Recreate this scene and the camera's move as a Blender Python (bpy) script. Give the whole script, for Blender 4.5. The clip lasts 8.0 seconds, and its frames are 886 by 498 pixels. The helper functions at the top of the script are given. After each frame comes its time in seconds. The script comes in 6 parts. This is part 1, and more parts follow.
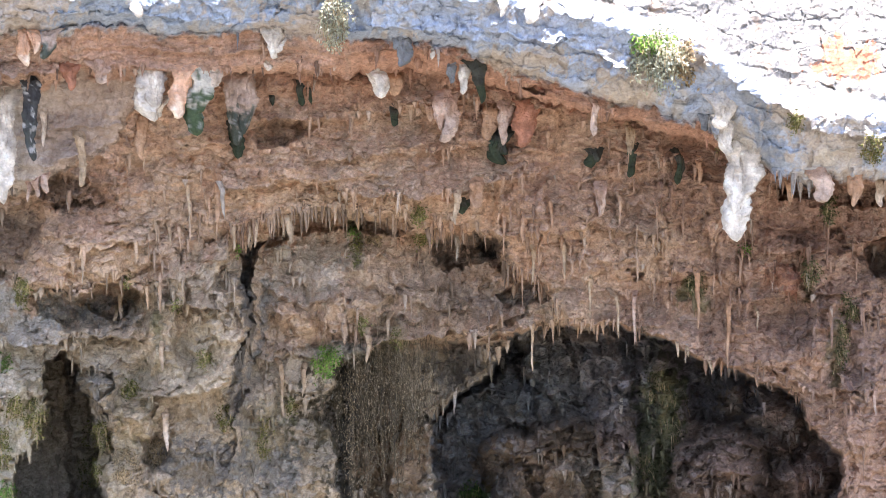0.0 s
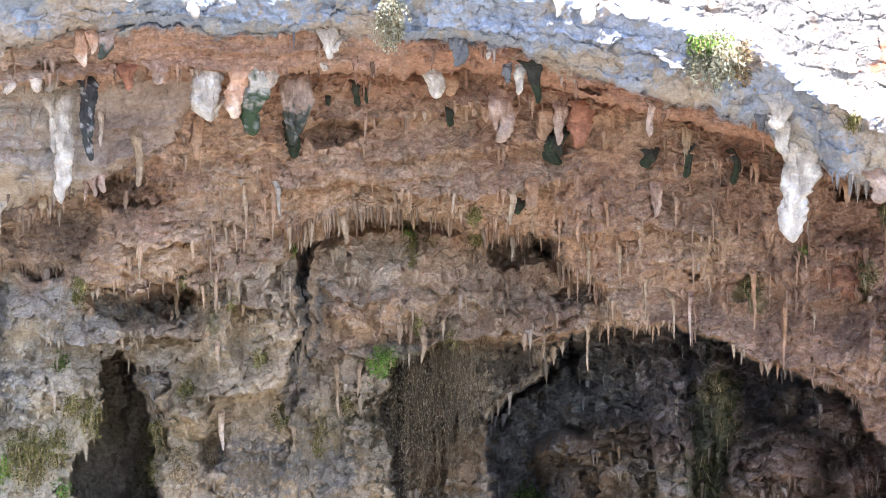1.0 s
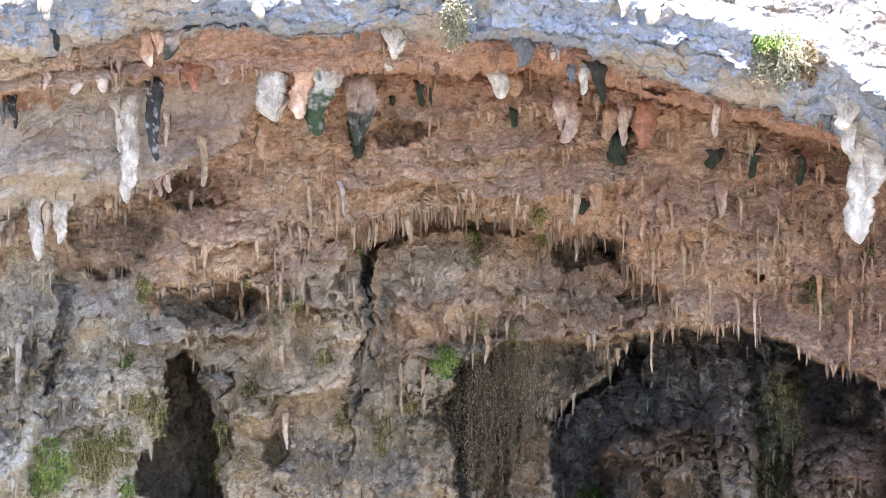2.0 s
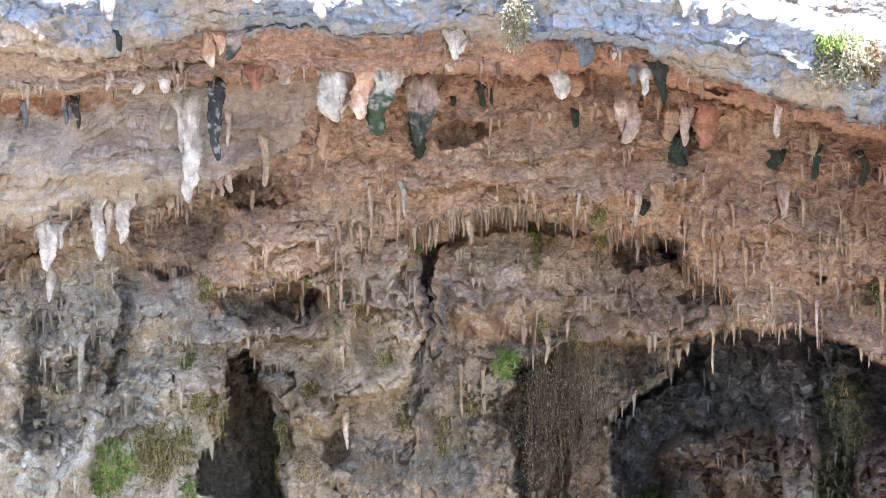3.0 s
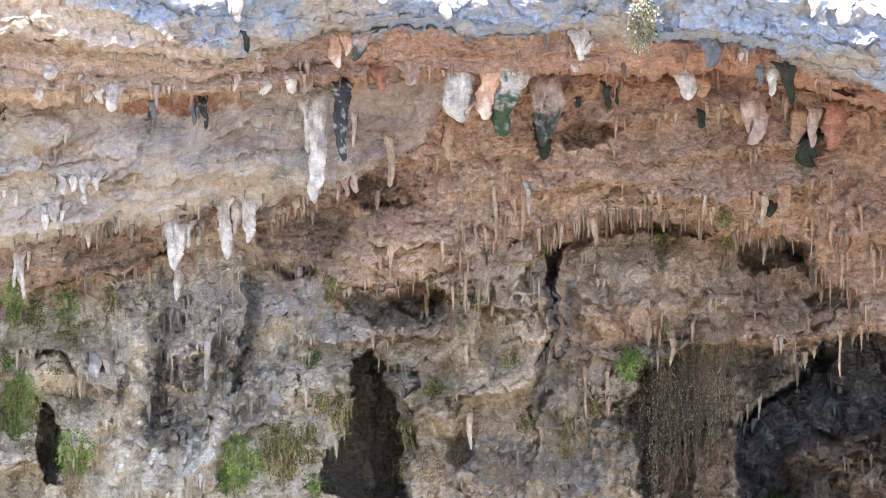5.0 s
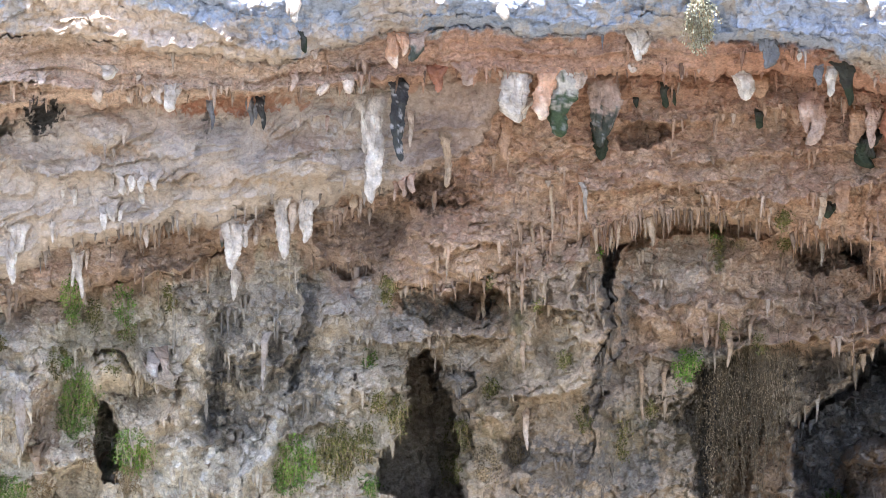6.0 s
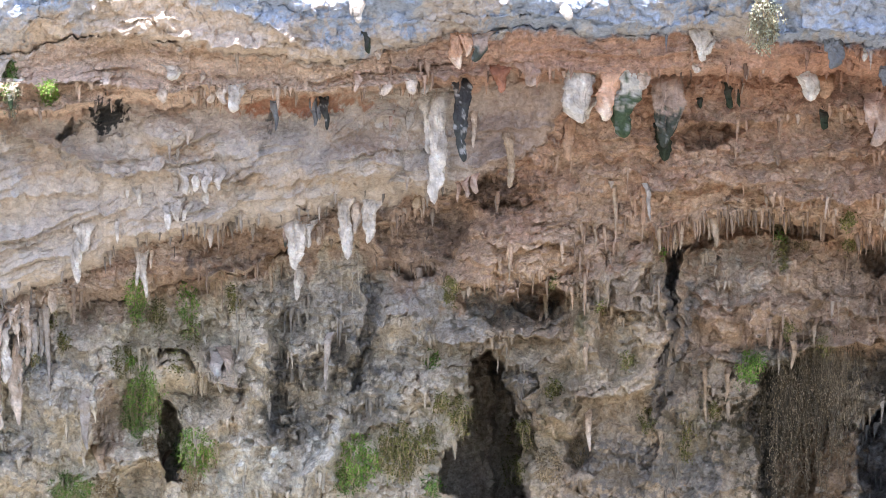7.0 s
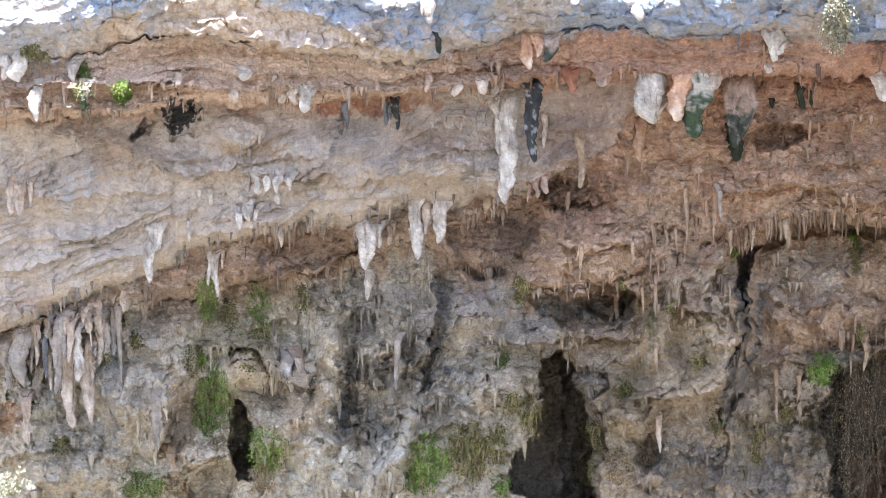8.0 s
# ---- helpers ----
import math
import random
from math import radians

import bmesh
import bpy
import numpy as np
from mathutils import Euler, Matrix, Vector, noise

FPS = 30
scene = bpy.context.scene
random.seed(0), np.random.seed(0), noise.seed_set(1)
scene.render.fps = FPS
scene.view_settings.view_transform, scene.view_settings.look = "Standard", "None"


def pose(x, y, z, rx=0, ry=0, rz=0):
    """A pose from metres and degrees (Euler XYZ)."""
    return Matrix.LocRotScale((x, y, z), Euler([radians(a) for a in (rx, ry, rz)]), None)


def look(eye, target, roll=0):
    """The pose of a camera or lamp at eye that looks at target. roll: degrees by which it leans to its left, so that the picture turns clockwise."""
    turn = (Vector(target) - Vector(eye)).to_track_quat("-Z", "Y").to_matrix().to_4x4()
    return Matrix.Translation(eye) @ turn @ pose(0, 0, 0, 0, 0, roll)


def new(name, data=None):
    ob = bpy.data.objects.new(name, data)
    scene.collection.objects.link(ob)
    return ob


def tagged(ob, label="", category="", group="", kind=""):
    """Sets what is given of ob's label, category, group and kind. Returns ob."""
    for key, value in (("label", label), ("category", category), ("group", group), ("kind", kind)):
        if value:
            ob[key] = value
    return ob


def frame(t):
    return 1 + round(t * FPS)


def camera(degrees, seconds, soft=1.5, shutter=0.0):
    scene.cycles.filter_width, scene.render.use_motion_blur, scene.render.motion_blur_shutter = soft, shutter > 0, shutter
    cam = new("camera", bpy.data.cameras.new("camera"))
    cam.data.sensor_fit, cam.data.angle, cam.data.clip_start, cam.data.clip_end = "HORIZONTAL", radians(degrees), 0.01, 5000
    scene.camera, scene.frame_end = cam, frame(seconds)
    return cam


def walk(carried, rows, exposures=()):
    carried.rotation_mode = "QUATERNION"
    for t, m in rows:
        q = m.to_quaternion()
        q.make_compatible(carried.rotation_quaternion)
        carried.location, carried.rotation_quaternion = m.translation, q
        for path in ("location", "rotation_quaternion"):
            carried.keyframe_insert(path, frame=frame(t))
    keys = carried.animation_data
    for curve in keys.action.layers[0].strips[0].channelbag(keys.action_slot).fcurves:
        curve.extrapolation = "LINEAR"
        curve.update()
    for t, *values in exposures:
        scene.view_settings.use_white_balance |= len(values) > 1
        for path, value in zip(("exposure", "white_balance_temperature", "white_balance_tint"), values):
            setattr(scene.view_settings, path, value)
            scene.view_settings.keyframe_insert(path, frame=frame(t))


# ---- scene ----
# The camera hovers opposite a limestone cave front and turns slowly to its left.
EYE = 16.0
cam = camera(23.5, 8.0, 0.7)
ROWS = [
    (0.0, -6.668, -4.700),
    (0.5, -5.985, -4.696),
    (1.0, -5.175, -4.690),
    (1.5, -4.293, -4.685),
    (3.0, -1.815, -4.673),
    (3.5, -0.957, -4.666),
    (4.0, -0.092, -4.664),
    (4.5, 0.751, -4.661),
    (6.0, 3.073, -4.647),
    (6.5, 3.877, -4.642),
    (7.0, 4.770, -4.634),
    (7.5, 5.705, -4.631),
    (8.0, 6.668, -4.628),
]
walk(cam, [(t, pose(0, 0, EYE, 90 + pitch, 0, yaw)) for t, yaw, pitch in ROWS], [(0.0, 1.95, 6350, 17), (4.0, 2.0, 6350, 17), (6.0, 1.84, 6350, 17), (8.0, 1.68, 6350, 17)])

# ---- light: a high sun behind the camera, clear sky ----
SUN_UP, SUN_SIDE = radians(66), radians(-14)
world = bpy.data.worlds.new("sky")
scene.world = world
world.use_nodes = True
wn = world.node_tree.nodes
sky = wn.new("ShaderNodeTexSky")
sky.sky_type, sky.sun_disc = "NISHITA", False
sky.sun_elevation, sky.sun_rotation = SUN_UP, radians(180) + SUN_SIDE
sky.air_density, sky.dust_density, sky.ozone_density = 1.0, 1.5, 1.0
wn["Background"].inputs["Strength"].default_value = 0.13
world.node_tree.links.new(sky.outputs["Color"], wn["Background"].inputs["Color"])
sun_data = bpy.data.lights.new("sun", "SUN")
sun_data.energy, sun_data.angle, sun_data.color = 3.5, radians(0.53), (1.0, 0.95, 0.87)
sun = new("sun", sun_data)
sun_from = Vector((math.cos(SUN_UP) * math.sin(SUN_SIDE), -math.cos(SUN_UP) * math.cos(SUN_SIDE), math.sin(SUN_UP)))
sun.matrix_world = look(Vector((0, 20, 60)) + sun_from * 40, (0, 20, 60))


# ---- materials ----
def material(name, rough=0.9, spec=0.3):
    m = bpy.data.materials.new(name)
    m.use_nodes = True
    b = m.node_tree.nodes["Principled BSDF"]
    b.inputs["Roughness"].default_value = rough
    b.inputs["Specular IOR Level"].default_value = spec
    return m, m.node_tree, b


def noise_node(tree, scale, detail=6.0, rough=0.6, stretch=(1, 1, 1)):
    co = tree.nodes.new("ShaderNodeTexCoord")
    mp = tree.nodes.new("ShaderNodeMapping")
    mp.inputs["Scale"].default_value = stretch
    n = tree.nodes.new("ShaderNodeTexNoise")
    n.inputs["Scale"].default_value, n.inputs["Detail"].default_value, n.inputs["Roughness"].default_value = scale, detail, rough
    tree.links.new(co.outputs["Object"], mp.inputs["Vector"])
    tree.links.new(mp.outputs["Vector"], n.inputs["Vector"])
    return n.outputs["Fac"]


def ramp(tree, fac, stops):
    r = tree.nodes.new("ShaderNodeValToRGB")
    el = r.color_ramp.elements
    while len(el) < len(stops):
        el.new(0.5)
    for e, (p, c) in zip(el, stops):
        e.position, e.color = p, (*c, 1)
    tree.links.new(fac, r.inputs["Fac"])
    return r.outputs["Color"]


def mix(tree, kind, fac, a, b):
    n = tree.nodes.new("ShaderNodeMix")
    n.data_type, n.blend_type = "RGBA", kind
    n.inputs["Factor"].default_value = fac
    tree.links.new(a, n.inputs[6])
    tree.links.new(b, n.inputs[7])
    return n.outputs[2]


def bump(tree, bsdf, heights):
    last = None
    for fac, depth in heights:
        n = tree.nodes.new("ShaderNodeBump")
        n.inputs["Strength"].default_value, n.inputs["Distance"].default_value = 1.0, depth
        tree.links.new(fac, n.inputs["Height"])
        if last:
            tree.links.new(last, n.inputs["Normal"])
        last = n.outputs["Normal"]
    tree.links.new(last, bsdf.inputs["Normal"])


def rock_material(name, rough, spec, grain=1.0, mottle=1.0):
    """Weathered limestone: the mesh's tint, minerals and painted shade, broken up by grain, pits and drip streaks."""
    m, tree, b = material(name, rough, spec)
    at = tree.nodes.new("ShaderNodeAttribute")
    at.attribute_name = "tint"
    chips = noise_node(tree, 5.5, 3, 0.55, (1, 1, 1.5))
    grit = noise_node(tree, 15.0, 2, 0.5, (1, 1, 1.2))
    stain = noise_node(tree, 1.5, 5, 0.6, (1.4, 1.4, 0.7))
    drip = noise_node(tree, 3.2, 5, 0.6, (2.4, 2.4, 0.35))
    c = mix(tree, "MULTIPLY", mottle, at.outputs["Color"], ramp(tree, chips, [(0.38, (0.52, 0.49, 0.47)), (0.42, (0.95, 0.95, 0.94)), (0.57, (1.04, 1.04, 1.04)), (0.61, (1.36, 1.36, 1.36))]))
    c = mix(tree, "MULTIPLY", mottle, c, ramp(tree, grit, [(0.36, (0.5, 0.47, 0.45)), (0.42, (0.97, 0.97, 0.97)), (0.58, (1.04, 1.04, 1.04)), (0.64, (1.45, 1.45, 1.45))]))
    c = mix(tree, "MULTIPLY", mottle, c, ramp(tree, drip, [(0.36, (0.55, 0.52, 0.5)), (0.45, (1, 1, 1)), (0.60, (1.08, 1.08, 1.07)), (0.66, (1.3, 1.29, 1.27))]))
    c = mix(tree, "MULTIPLY", 0.7 * mottle, c, ramp(tree, stain, [(0.36, (0.74, 0.70, 0.66)), (0.44, (1, 1, 1)), (0.56, (1.02, 1.02, 1.02)), (0.62, (1.2, 1.21, 1.22))]))
    tree.links.new(c, b.inputs["Base Color"])
    bump(tree, b, [(noise_node(tree, 3.6, 5, 0.55, (1, 1, 1.3)), 0.30 * grain), (noise_node(tree, 12.0, 3, 0.55, (1, 1, 1.2)), 0.10 * grain)])
    return m


ROCK = rock_material("limestone", 0.92, 0.2, 0.5, 0.40)
SMOOTH_ROCK = rock_material("smooth_limestone", 0.88, 0.22, 0.35, 0.27)
CALCITE = rock_material("calcite", 0.8, 0.25, 0.4, 0.25)


def leaf_material(name, dark, light, rough=0.7):
    m, tree, b = material(name, rough, 0.25)
    g = tree.nodes.new("ShaderNodeNewGeometry")
    c = ramp(tree, g.outputs["Random Per Island"], [(0.0, dark), (0.6, light), (1.0, tuple(min(1, 1.35 * k) for k in light))])
    patch = ramp(tree, noise_node(tree, 2.5, 4, 0.6), [(0.35, (0.6, 0.6, 0.6)), (0.65, (1.15, 1.1, 1.0))])
    tree.links.new(mix(tree, "MULTIPLY", 1.0, c, patch), b.inputs["Base Color"])
    return m


LEAF = {
    "green": leaf_material("fern_leaf", (0.049, 0.105, 0.021), (0.154, 0.280, 0.063)),
    "bright": leaf_material("young_leaf", (0.084, 0.196, 0.028), (0.238, 0.420, 0.084)),
    "moss": leaf_material("moss", (0.070, 0.077, 0.025), (0.210, 0.210, 0.070)),
    "dry": leaf_material("dry_leaf", (0.154, 0.119, 0.070), (0.392, 0.308, 0.196)),
    "pale": leaf_material("pale_leaf", (0.242, 0.264, 0.198), (0.550, 0.572, 0.462)),
    "vine": leaf_material("dark_moss", (0.030, 0.042, 0.018), (0.105, 0.112, 0.045)),
    "fleck": leaf_material("dry_fleck", (0.095, 0.080, 0.053), (0.285, 0.237, 0.171)),
    "root": leaf_material("hanging_root", (0.030, 0.027, 0.018), (0.112, 0.090, 0.060)),
}

GROUND, tree, b = material("scree_and_scrub", 0.95, 0.1)
g1 = ramp(tree, noise_node(tree, 0.15, 8, 0.65), [(0.35, (0.13, 0.13, 0.075)), (0.51, (0.29, 0.26, 0.21)), (0.68, (0.45, 0.41, 0.35))])
g2 = ramp(tree, noise_node(tree, 1.6, 6, 0.7), [(0.3, (0.6, 0.6, 0.6)), (0.7, (1.2, 1.2, 1.2))])
tree.links.new(mix(tree, "MULTIPLY", 1.0, g1, g2), b.inputs["Base Color"])
bump(tree, b, [(noise_node(tree, 0.8, 8, 0.7), 0.3)])


# ---- noise on arrays ----
def perlin(x, y, seed):
    x, y = np.asarray(x, np.float32), np.asarray(y, np.float32)
    xi, yi = np.floor(x).astype(np.int32), np.floor(y).astype(np.int32)
    xf, yf = x - xi, y - yi
    xf, yf = xf.astype(np.float32), yf.astype(np.float32)
    fx, fy = xf * xf * xf * (xf * (xf * 6 - 15) + 10), yf * yf * yf * (yf * (yf * 6 - 15) + 10)
    table = np.random.RandomState(seed).permutation(512).astype(np.int32)
    ang = np.random.RandomState(seed + 1).rand(512) * 2 * np.pi
    ca, sa = np.cos(ang).astype(np.float32), np.sin(ang).astype(np.float32)

    def corner(i, j):
        h = table[(table[(xi + i) & 511] + yi + j) & 511]
        return ca[h] * (xf - i) + sa[h] * (yf - j)
    a, b_, c, d = corner(0, 0), corner(1, 0), corner(0, 1), corner(1, 1)
    return 1.5 * ((a + fx * (b_ - a)) * (1 - fy) + (c + fx * (d - c)) * fy)


def fbm(x, y, seed, octaves=5, gain=0.5):
    s, a = 0.0, 1.0
    for k in range(octaves):
        s = s + a * perlin(x * 2 ** k + 17.3 * k, y * 2 ** k - 9.1 * k, seed + 7 * k)
        a *= gain
    return s


def ridged(x, y, seed, octaves=4, gain=0.5):
    s, a = 0.0, 1.0
    for k in range(octaves):
        s = s + a * (1 - 2 * np.abs(perlin(x * 2 ** k + 5.7 * k, y * 2 ** k + 3.3 * k, seed + 11 * k)))
        a *= gain
    return s


def smooth(a, b_, x):
    t = np.clip((x - a) / (b_ - a), 0, 1)
    return t * t * (3 - 2 * t)


# ---- the rock face ----
# Chart of the face: u metres to the right of its middle and v metres above eye level, both for a face 60 m away;
# a point of the rock that lies y metres away stands at (u * y / 60, y, EYE + v * y / 60).
RANGE = 60.0


def spread(lo, hi, step, far_lo, far_hi):
    mid = np.arange(lo, hi, step)
    g = step * 1.16 ** np.arange(1, 60)
    c = np.cumsum(g)
    left, right = lo - c[c < lo - far_lo], hi + c[c < far_hi - hi]
    return np.concatenate([[far_lo], left[::-1], mid, right, [far_hi]])


US, VS = spread(-21.3, 21.3, 0.0275, -75, 75), spread(-12.9, 2.7, 0.0275, -17.2, 24)
U, V = np.meshgrid(US, VS)
UW = U + 0.18 * fbm(U * 0.9, V * 0.9, 3, 4) + 0.06 * fbm(U * 4, V * 4, 4, 2)
VW = V + 0.14 * fbm(U * 0.9, V * 0.9, 5, 4) + 0.06 * fbm(U * 4, V * 4, 6, 2)


def line(*pts):
    p = sorted(pts)
    return lambda u: np.interp(u, [a for a, _ in p], [b_ for _, b_ in p])


# Lower edges of the layers of rock, from the outermost inwards; SUNNY marks where the rim's sunlit top begins.
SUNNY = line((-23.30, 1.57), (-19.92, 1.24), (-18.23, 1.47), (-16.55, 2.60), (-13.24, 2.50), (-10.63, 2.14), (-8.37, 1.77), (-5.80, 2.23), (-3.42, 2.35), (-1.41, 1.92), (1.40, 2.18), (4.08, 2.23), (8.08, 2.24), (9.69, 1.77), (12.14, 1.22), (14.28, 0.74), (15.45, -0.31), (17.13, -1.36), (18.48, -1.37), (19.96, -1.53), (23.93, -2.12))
RIM = line((-23.34, 0.10), (-19.93, 0.42), (-17.91, 0.50), (-16.57, 0.82), (-15.74, 1.06), (-14.08, 1.19), (-12.93, 1.06), (-11.62, 0.77), (-9.34, 0.49), (-8.05, 0.44), (-6.76, 0.63), (-4.68, 1.20), (-3.74, 1.23), (-2.19, 1.34), (-0.95, 1.14), (0.92, 1.20), (2.50, 1.28), (4.08, 0.89), (5.99, 0.94), (7.27, 0.73), (8.89, 0.26), (10.51, -0.30), (12.65, -0.87), (14.47, -1.36), (15.30, -1.85), (16.99, -2.91), (18.50, -3.12), (19.99, -3.01), (23.96, -3.28))
STRATA = line((-23.36, -1.14), (-19.96, -1.29), (-17.43, -1.12), (-15.59, -1.04), (-14.43, -0.71), (-12.78, -0.79), (-11.30, -0.68), (-9.34, -0.71), (-7.72, -0.47), (-5.96, -0.22), (-4.20, -0.22), (-2.98, 0.05), (-1.28, -0.14), (0.91, -0.03), (2.49, 0.05), (4.39, -0.06), (5.99, 0.10), (7.59, -0.11), (8.89, -0.49), (10.52, -0.98), (12.65, -1.47), (14.14, -1.73), (15.47, -2.12), (17.15, -3.01), (23.96, -3.37))
SLAB = line((-23.52, -8.37), (-20.07, -7.45), (-19.04, -7.11), (-17.67, -6.43), (-15.82, -5.81), (-14.47, -5.03), (-12.81, -4.68), (-11.32, -4.30), (-9.68, -4.22), (-7.89, -3.62), (-6.76, -3.66), (-5.47, -3.42), (-4.19, -3.01), (-3.39, -2.45), (-2.28, -2.00), (-1.66, -1.01), (-1.05, 1.19), (1.08, 6.77), (23.69, 8.63))
CEILING = line((-23.54, -9.38), (-20.08, -8.32), (-16.67, -6.94), (-12.98, -5.91), (-10.67, -5.56), (-9.36, -4.90), (-7.40, -4.72), (-6.76, -5.36), (-5.79, -5.59), (-4.82, -5.82), (-3.54, -6.09), (-1.94, -5.75), (-1.18, -5.35), (-0.23, -5.04), (0.87, -4.49), (1.98, -4.23), (3.26, -4.03), (4.70, -4.09), (5.98, -4.38), (6.95, -4.71), (8.25, -4.88), (8.74, -5.45), (9.72, -5.95), (10.54, -6.94), (11.56, -10.90), (12.27, -17.60), (24.30, -18.00))

# The back wall, and the layers in front of it.
Y = 58.7 - 1.3 * smooth(-10, -5, U) * smooth(2.0, 0.9, U) - 0.08 * (V + 8) + 0.5 * fbm(U * 0.16, V * 0.2, 21, 3)
ZONE = np.zeros(U.shape, np.int8)


def layer(edge, zone, depth, rounding, thick):
    """Rock that reaches down to an edge and rounds off there."""
    h = VW - edge(U)
    d = depth + thick * np.clip(1 - h / rounding, 0, 1) ** 2.4
    use = h > 0
    Y[use], ZONE[use] = d[use], zone


layer(CEILING, 1, 56.5 - 0.42 * np.clip(V + 4.5, -2.5, 9) + 0.45 * fbm(U * 0.3, V * 0.4, 31, 3), 0.5, 0.6)
layer(SLAB, 2, 55.6 + 0.2 * smooth(-5, -2.5, U) - 0.30 * np.clip(V + 5, -2, 9) + 0.3 * fbm(U * 0.22, V * 0.3, 41, 3), 0.6, 0.9 - 0.8 * smooth(-5.5, -3.5, U))
layer(STRATA, 3, 53.3 - 0.75 * np.clip(V - STRATA(U), 0, np.maximum(RIM(U) - STRATA(U), 0)) + 0.25 * fbm(U * 0.25, V * 0.6, 51, 3), 0.3, 0.5)
h = V - RIM(U)
over = np.clip(V - SUNNY(U), 0, 30)
layer(RIM, 4, 51.8 - 0.8 * np.clip(h, 0, 2.0) + 1.05 * over * smooth(0, 0.5, over) + 0.2 * fbm(U * 0.4, V * 0.8, 61, 3), 0.25, 0.35)


def zone(k):
    return (ZONE == k).astype(float)


def window(pts, margin):
    us, vs = [p[0] for p in pts], [p[1] for p in pts]
    i = slice(max(0, np.searchsorted(VS, min(vs) - margin)), np.searchsorted(VS, max(vs) + margin))
    j = slice(max(0, np.searchsorted(US, min(us) - margin)), np.searchsorted(US, max(us) + margin))
    return i, j


def inside(pts, x, y):
    """Signed distance to a closed outline, positive within it."""
    d, c = np.full(x.shape, 99.0), np.zeros(x.shape, bool)
    for (ax, ay), (bx, by) in zip(pts, pts[1:] + pts[:1]):
        t = np.clip(((x - ax) * (bx - ax) + (y - ay) * (by - ay)) / ((bx - ax) ** 2 + (by - ay) ** 2), 0, 1)
        d = np.minimum(d, np.hypot(x - ax - t * (bx - ax), y - ay - t * (by - ay)))
        if ay != by:
            c ^= ((ay > y) != (by > y)) & (x < (bx - ax) * (y - ay) / (by - ay) + ax)
    return np.where(c, d, -d)


def along(pts, x, y):
    """Distance to an open line, and how far along it, 0 to 1."""
    d, s = np.full(x.shape, 99.0), np.zeros(x.shape)
    n = len(pts) - 1
    for k, ((ax, ay), (bx, by)) in enumerate(zip(pts, pts[1:])):
        t = np.clip(((x - ax) * (bx - ax) + (y - ay) * (by - ay)) / ((bx - ax) ** 2 + (by - ay) ** 2), 0, 1)
        e = np.hypot(x - ax - t * (bx - ax), y - ay - t * (by - ay))
        s, d = np.where(e < d, (k + t) / n, s), np.minimum(d, e)
    return d, s


def pit(depth, soft, *pts):
    w = window(pts, 0.8)
    Y[w] += depth * smooth(0, soft, inside(list(pts), UW[w], VW[w]) + soft * 0.3) ** 0.6


def bulge(p, ru, rv, h, turn=0.0, edge=1.2):
    w = window([p], 1.3 * max(ru, rv) + 0.3)
    du, dv, c, s = UW[w] - p[0], VW[w] - p[1], math.cos(radians(turn)), math.sin(radians(turn))
    q = ((du * c + dv * s) / ru) ** 2 + ((dv * c - du * s) / rv) ** 2
    Y[w] -= 1.4 * h * np.clip(1 - q, 0, 1) ** edge


def rib(wide, h, *pts, taper=0.0):
    w = window(pts, wide + 0.4)
    d, s = along(list(pts), UW[w], VW[w])
    r = wide * (1 - taper * s)
    Y[w] -= h * np.sqrt(np.clip(1 - (d / r) ** 2, 0, 1))


# Caverns and holes.
pit(5.0, 0.12, (6.79, -13.43), (6.66, -10.80), (6.71, -9.78), (7.28, -9.26), (8.09, -8.67), (8.66, -8.09), (9.04, -7.44), (9.56, -7.19), (10.71, -7.23), (11.87, -7.09), (13.03, -7.43), (13.86, -7.72), (14.87, -8.35), (15.80, -8.58), (17.16, -9.21), (17.94, -10.40), (18.80, -11.05), (18.67, -13.74))
pit(1.7, 0.15, (4.67, -13.05), (3.78, -11.72), (4.11, -10.74), (3.42, -9.84), (3.75, -8.95), (4.23, -8.23), (5.33, -7.65), (6.63, -7.54), (7.93, -7.59), (8.99, -7.44), (9.40, -7.90), (8.58, -8.58), (7.28, -9.53), (6.71, -9.95), (5.97, -10.00), (5.49, -10.77), (5.64, -13.07))
pit(1.2, 0.1, (-14.62, -11.72), (-14.28, -11.34), (-13.19, -11.10), (-13.12, -12.51), (-14.55, -12.55))
pit(0.9, 0.08, (-3.07, -6.36), (-2.52, -5.94), (-1.78, -5.92), (-1.69, -6.30), (-1.95, -6.77), (-2.38, -6.96), (-2.92, -6.63))
pit(0.55, 0.7, (1.58, -4.90), (1.98, -4.30), (3.18, -4.05), (4.70, -4.09), (5.98, -4.38), (7.27, -4.76), (8.57, -4.80), (8.98, -5.70), (9.56, -6.36), (8.91, -7.21), (7.60, -7.48), (5.65, -7.52), (4.04, -7.85), (2.12, -8.11), (1.32, -8.50), (1.57, -6.82))
pit(0.45, 0.05, (0.90, -4.89), (1.19, -4.66), (1.51, -4.74), (1.59, -6.18), (1.59, -6.82), (1.24, -7.94), (0.84, -8.54), (1.43, -6.82), (1.34, -6.18), (0.94, -5.85))
pit(0.5, 0.05, (12.39, -5.85), (12.52, -5.69), (12.77, -5.76), (12.75, -5.95), (12.49, -5.98))
pit(0.6, 0.05, (9.13, -0.33), (9.62, -0.25), (10.12, -0.46), (9.62, -0.59))
pit(0.8, 0.12, (1.61, -1.59), (2.16, -1.34), (3.11, -1.31), (3.59, -1.38), (3.11, -1.66), (2.48, -2.01), (1.84, -2.01))
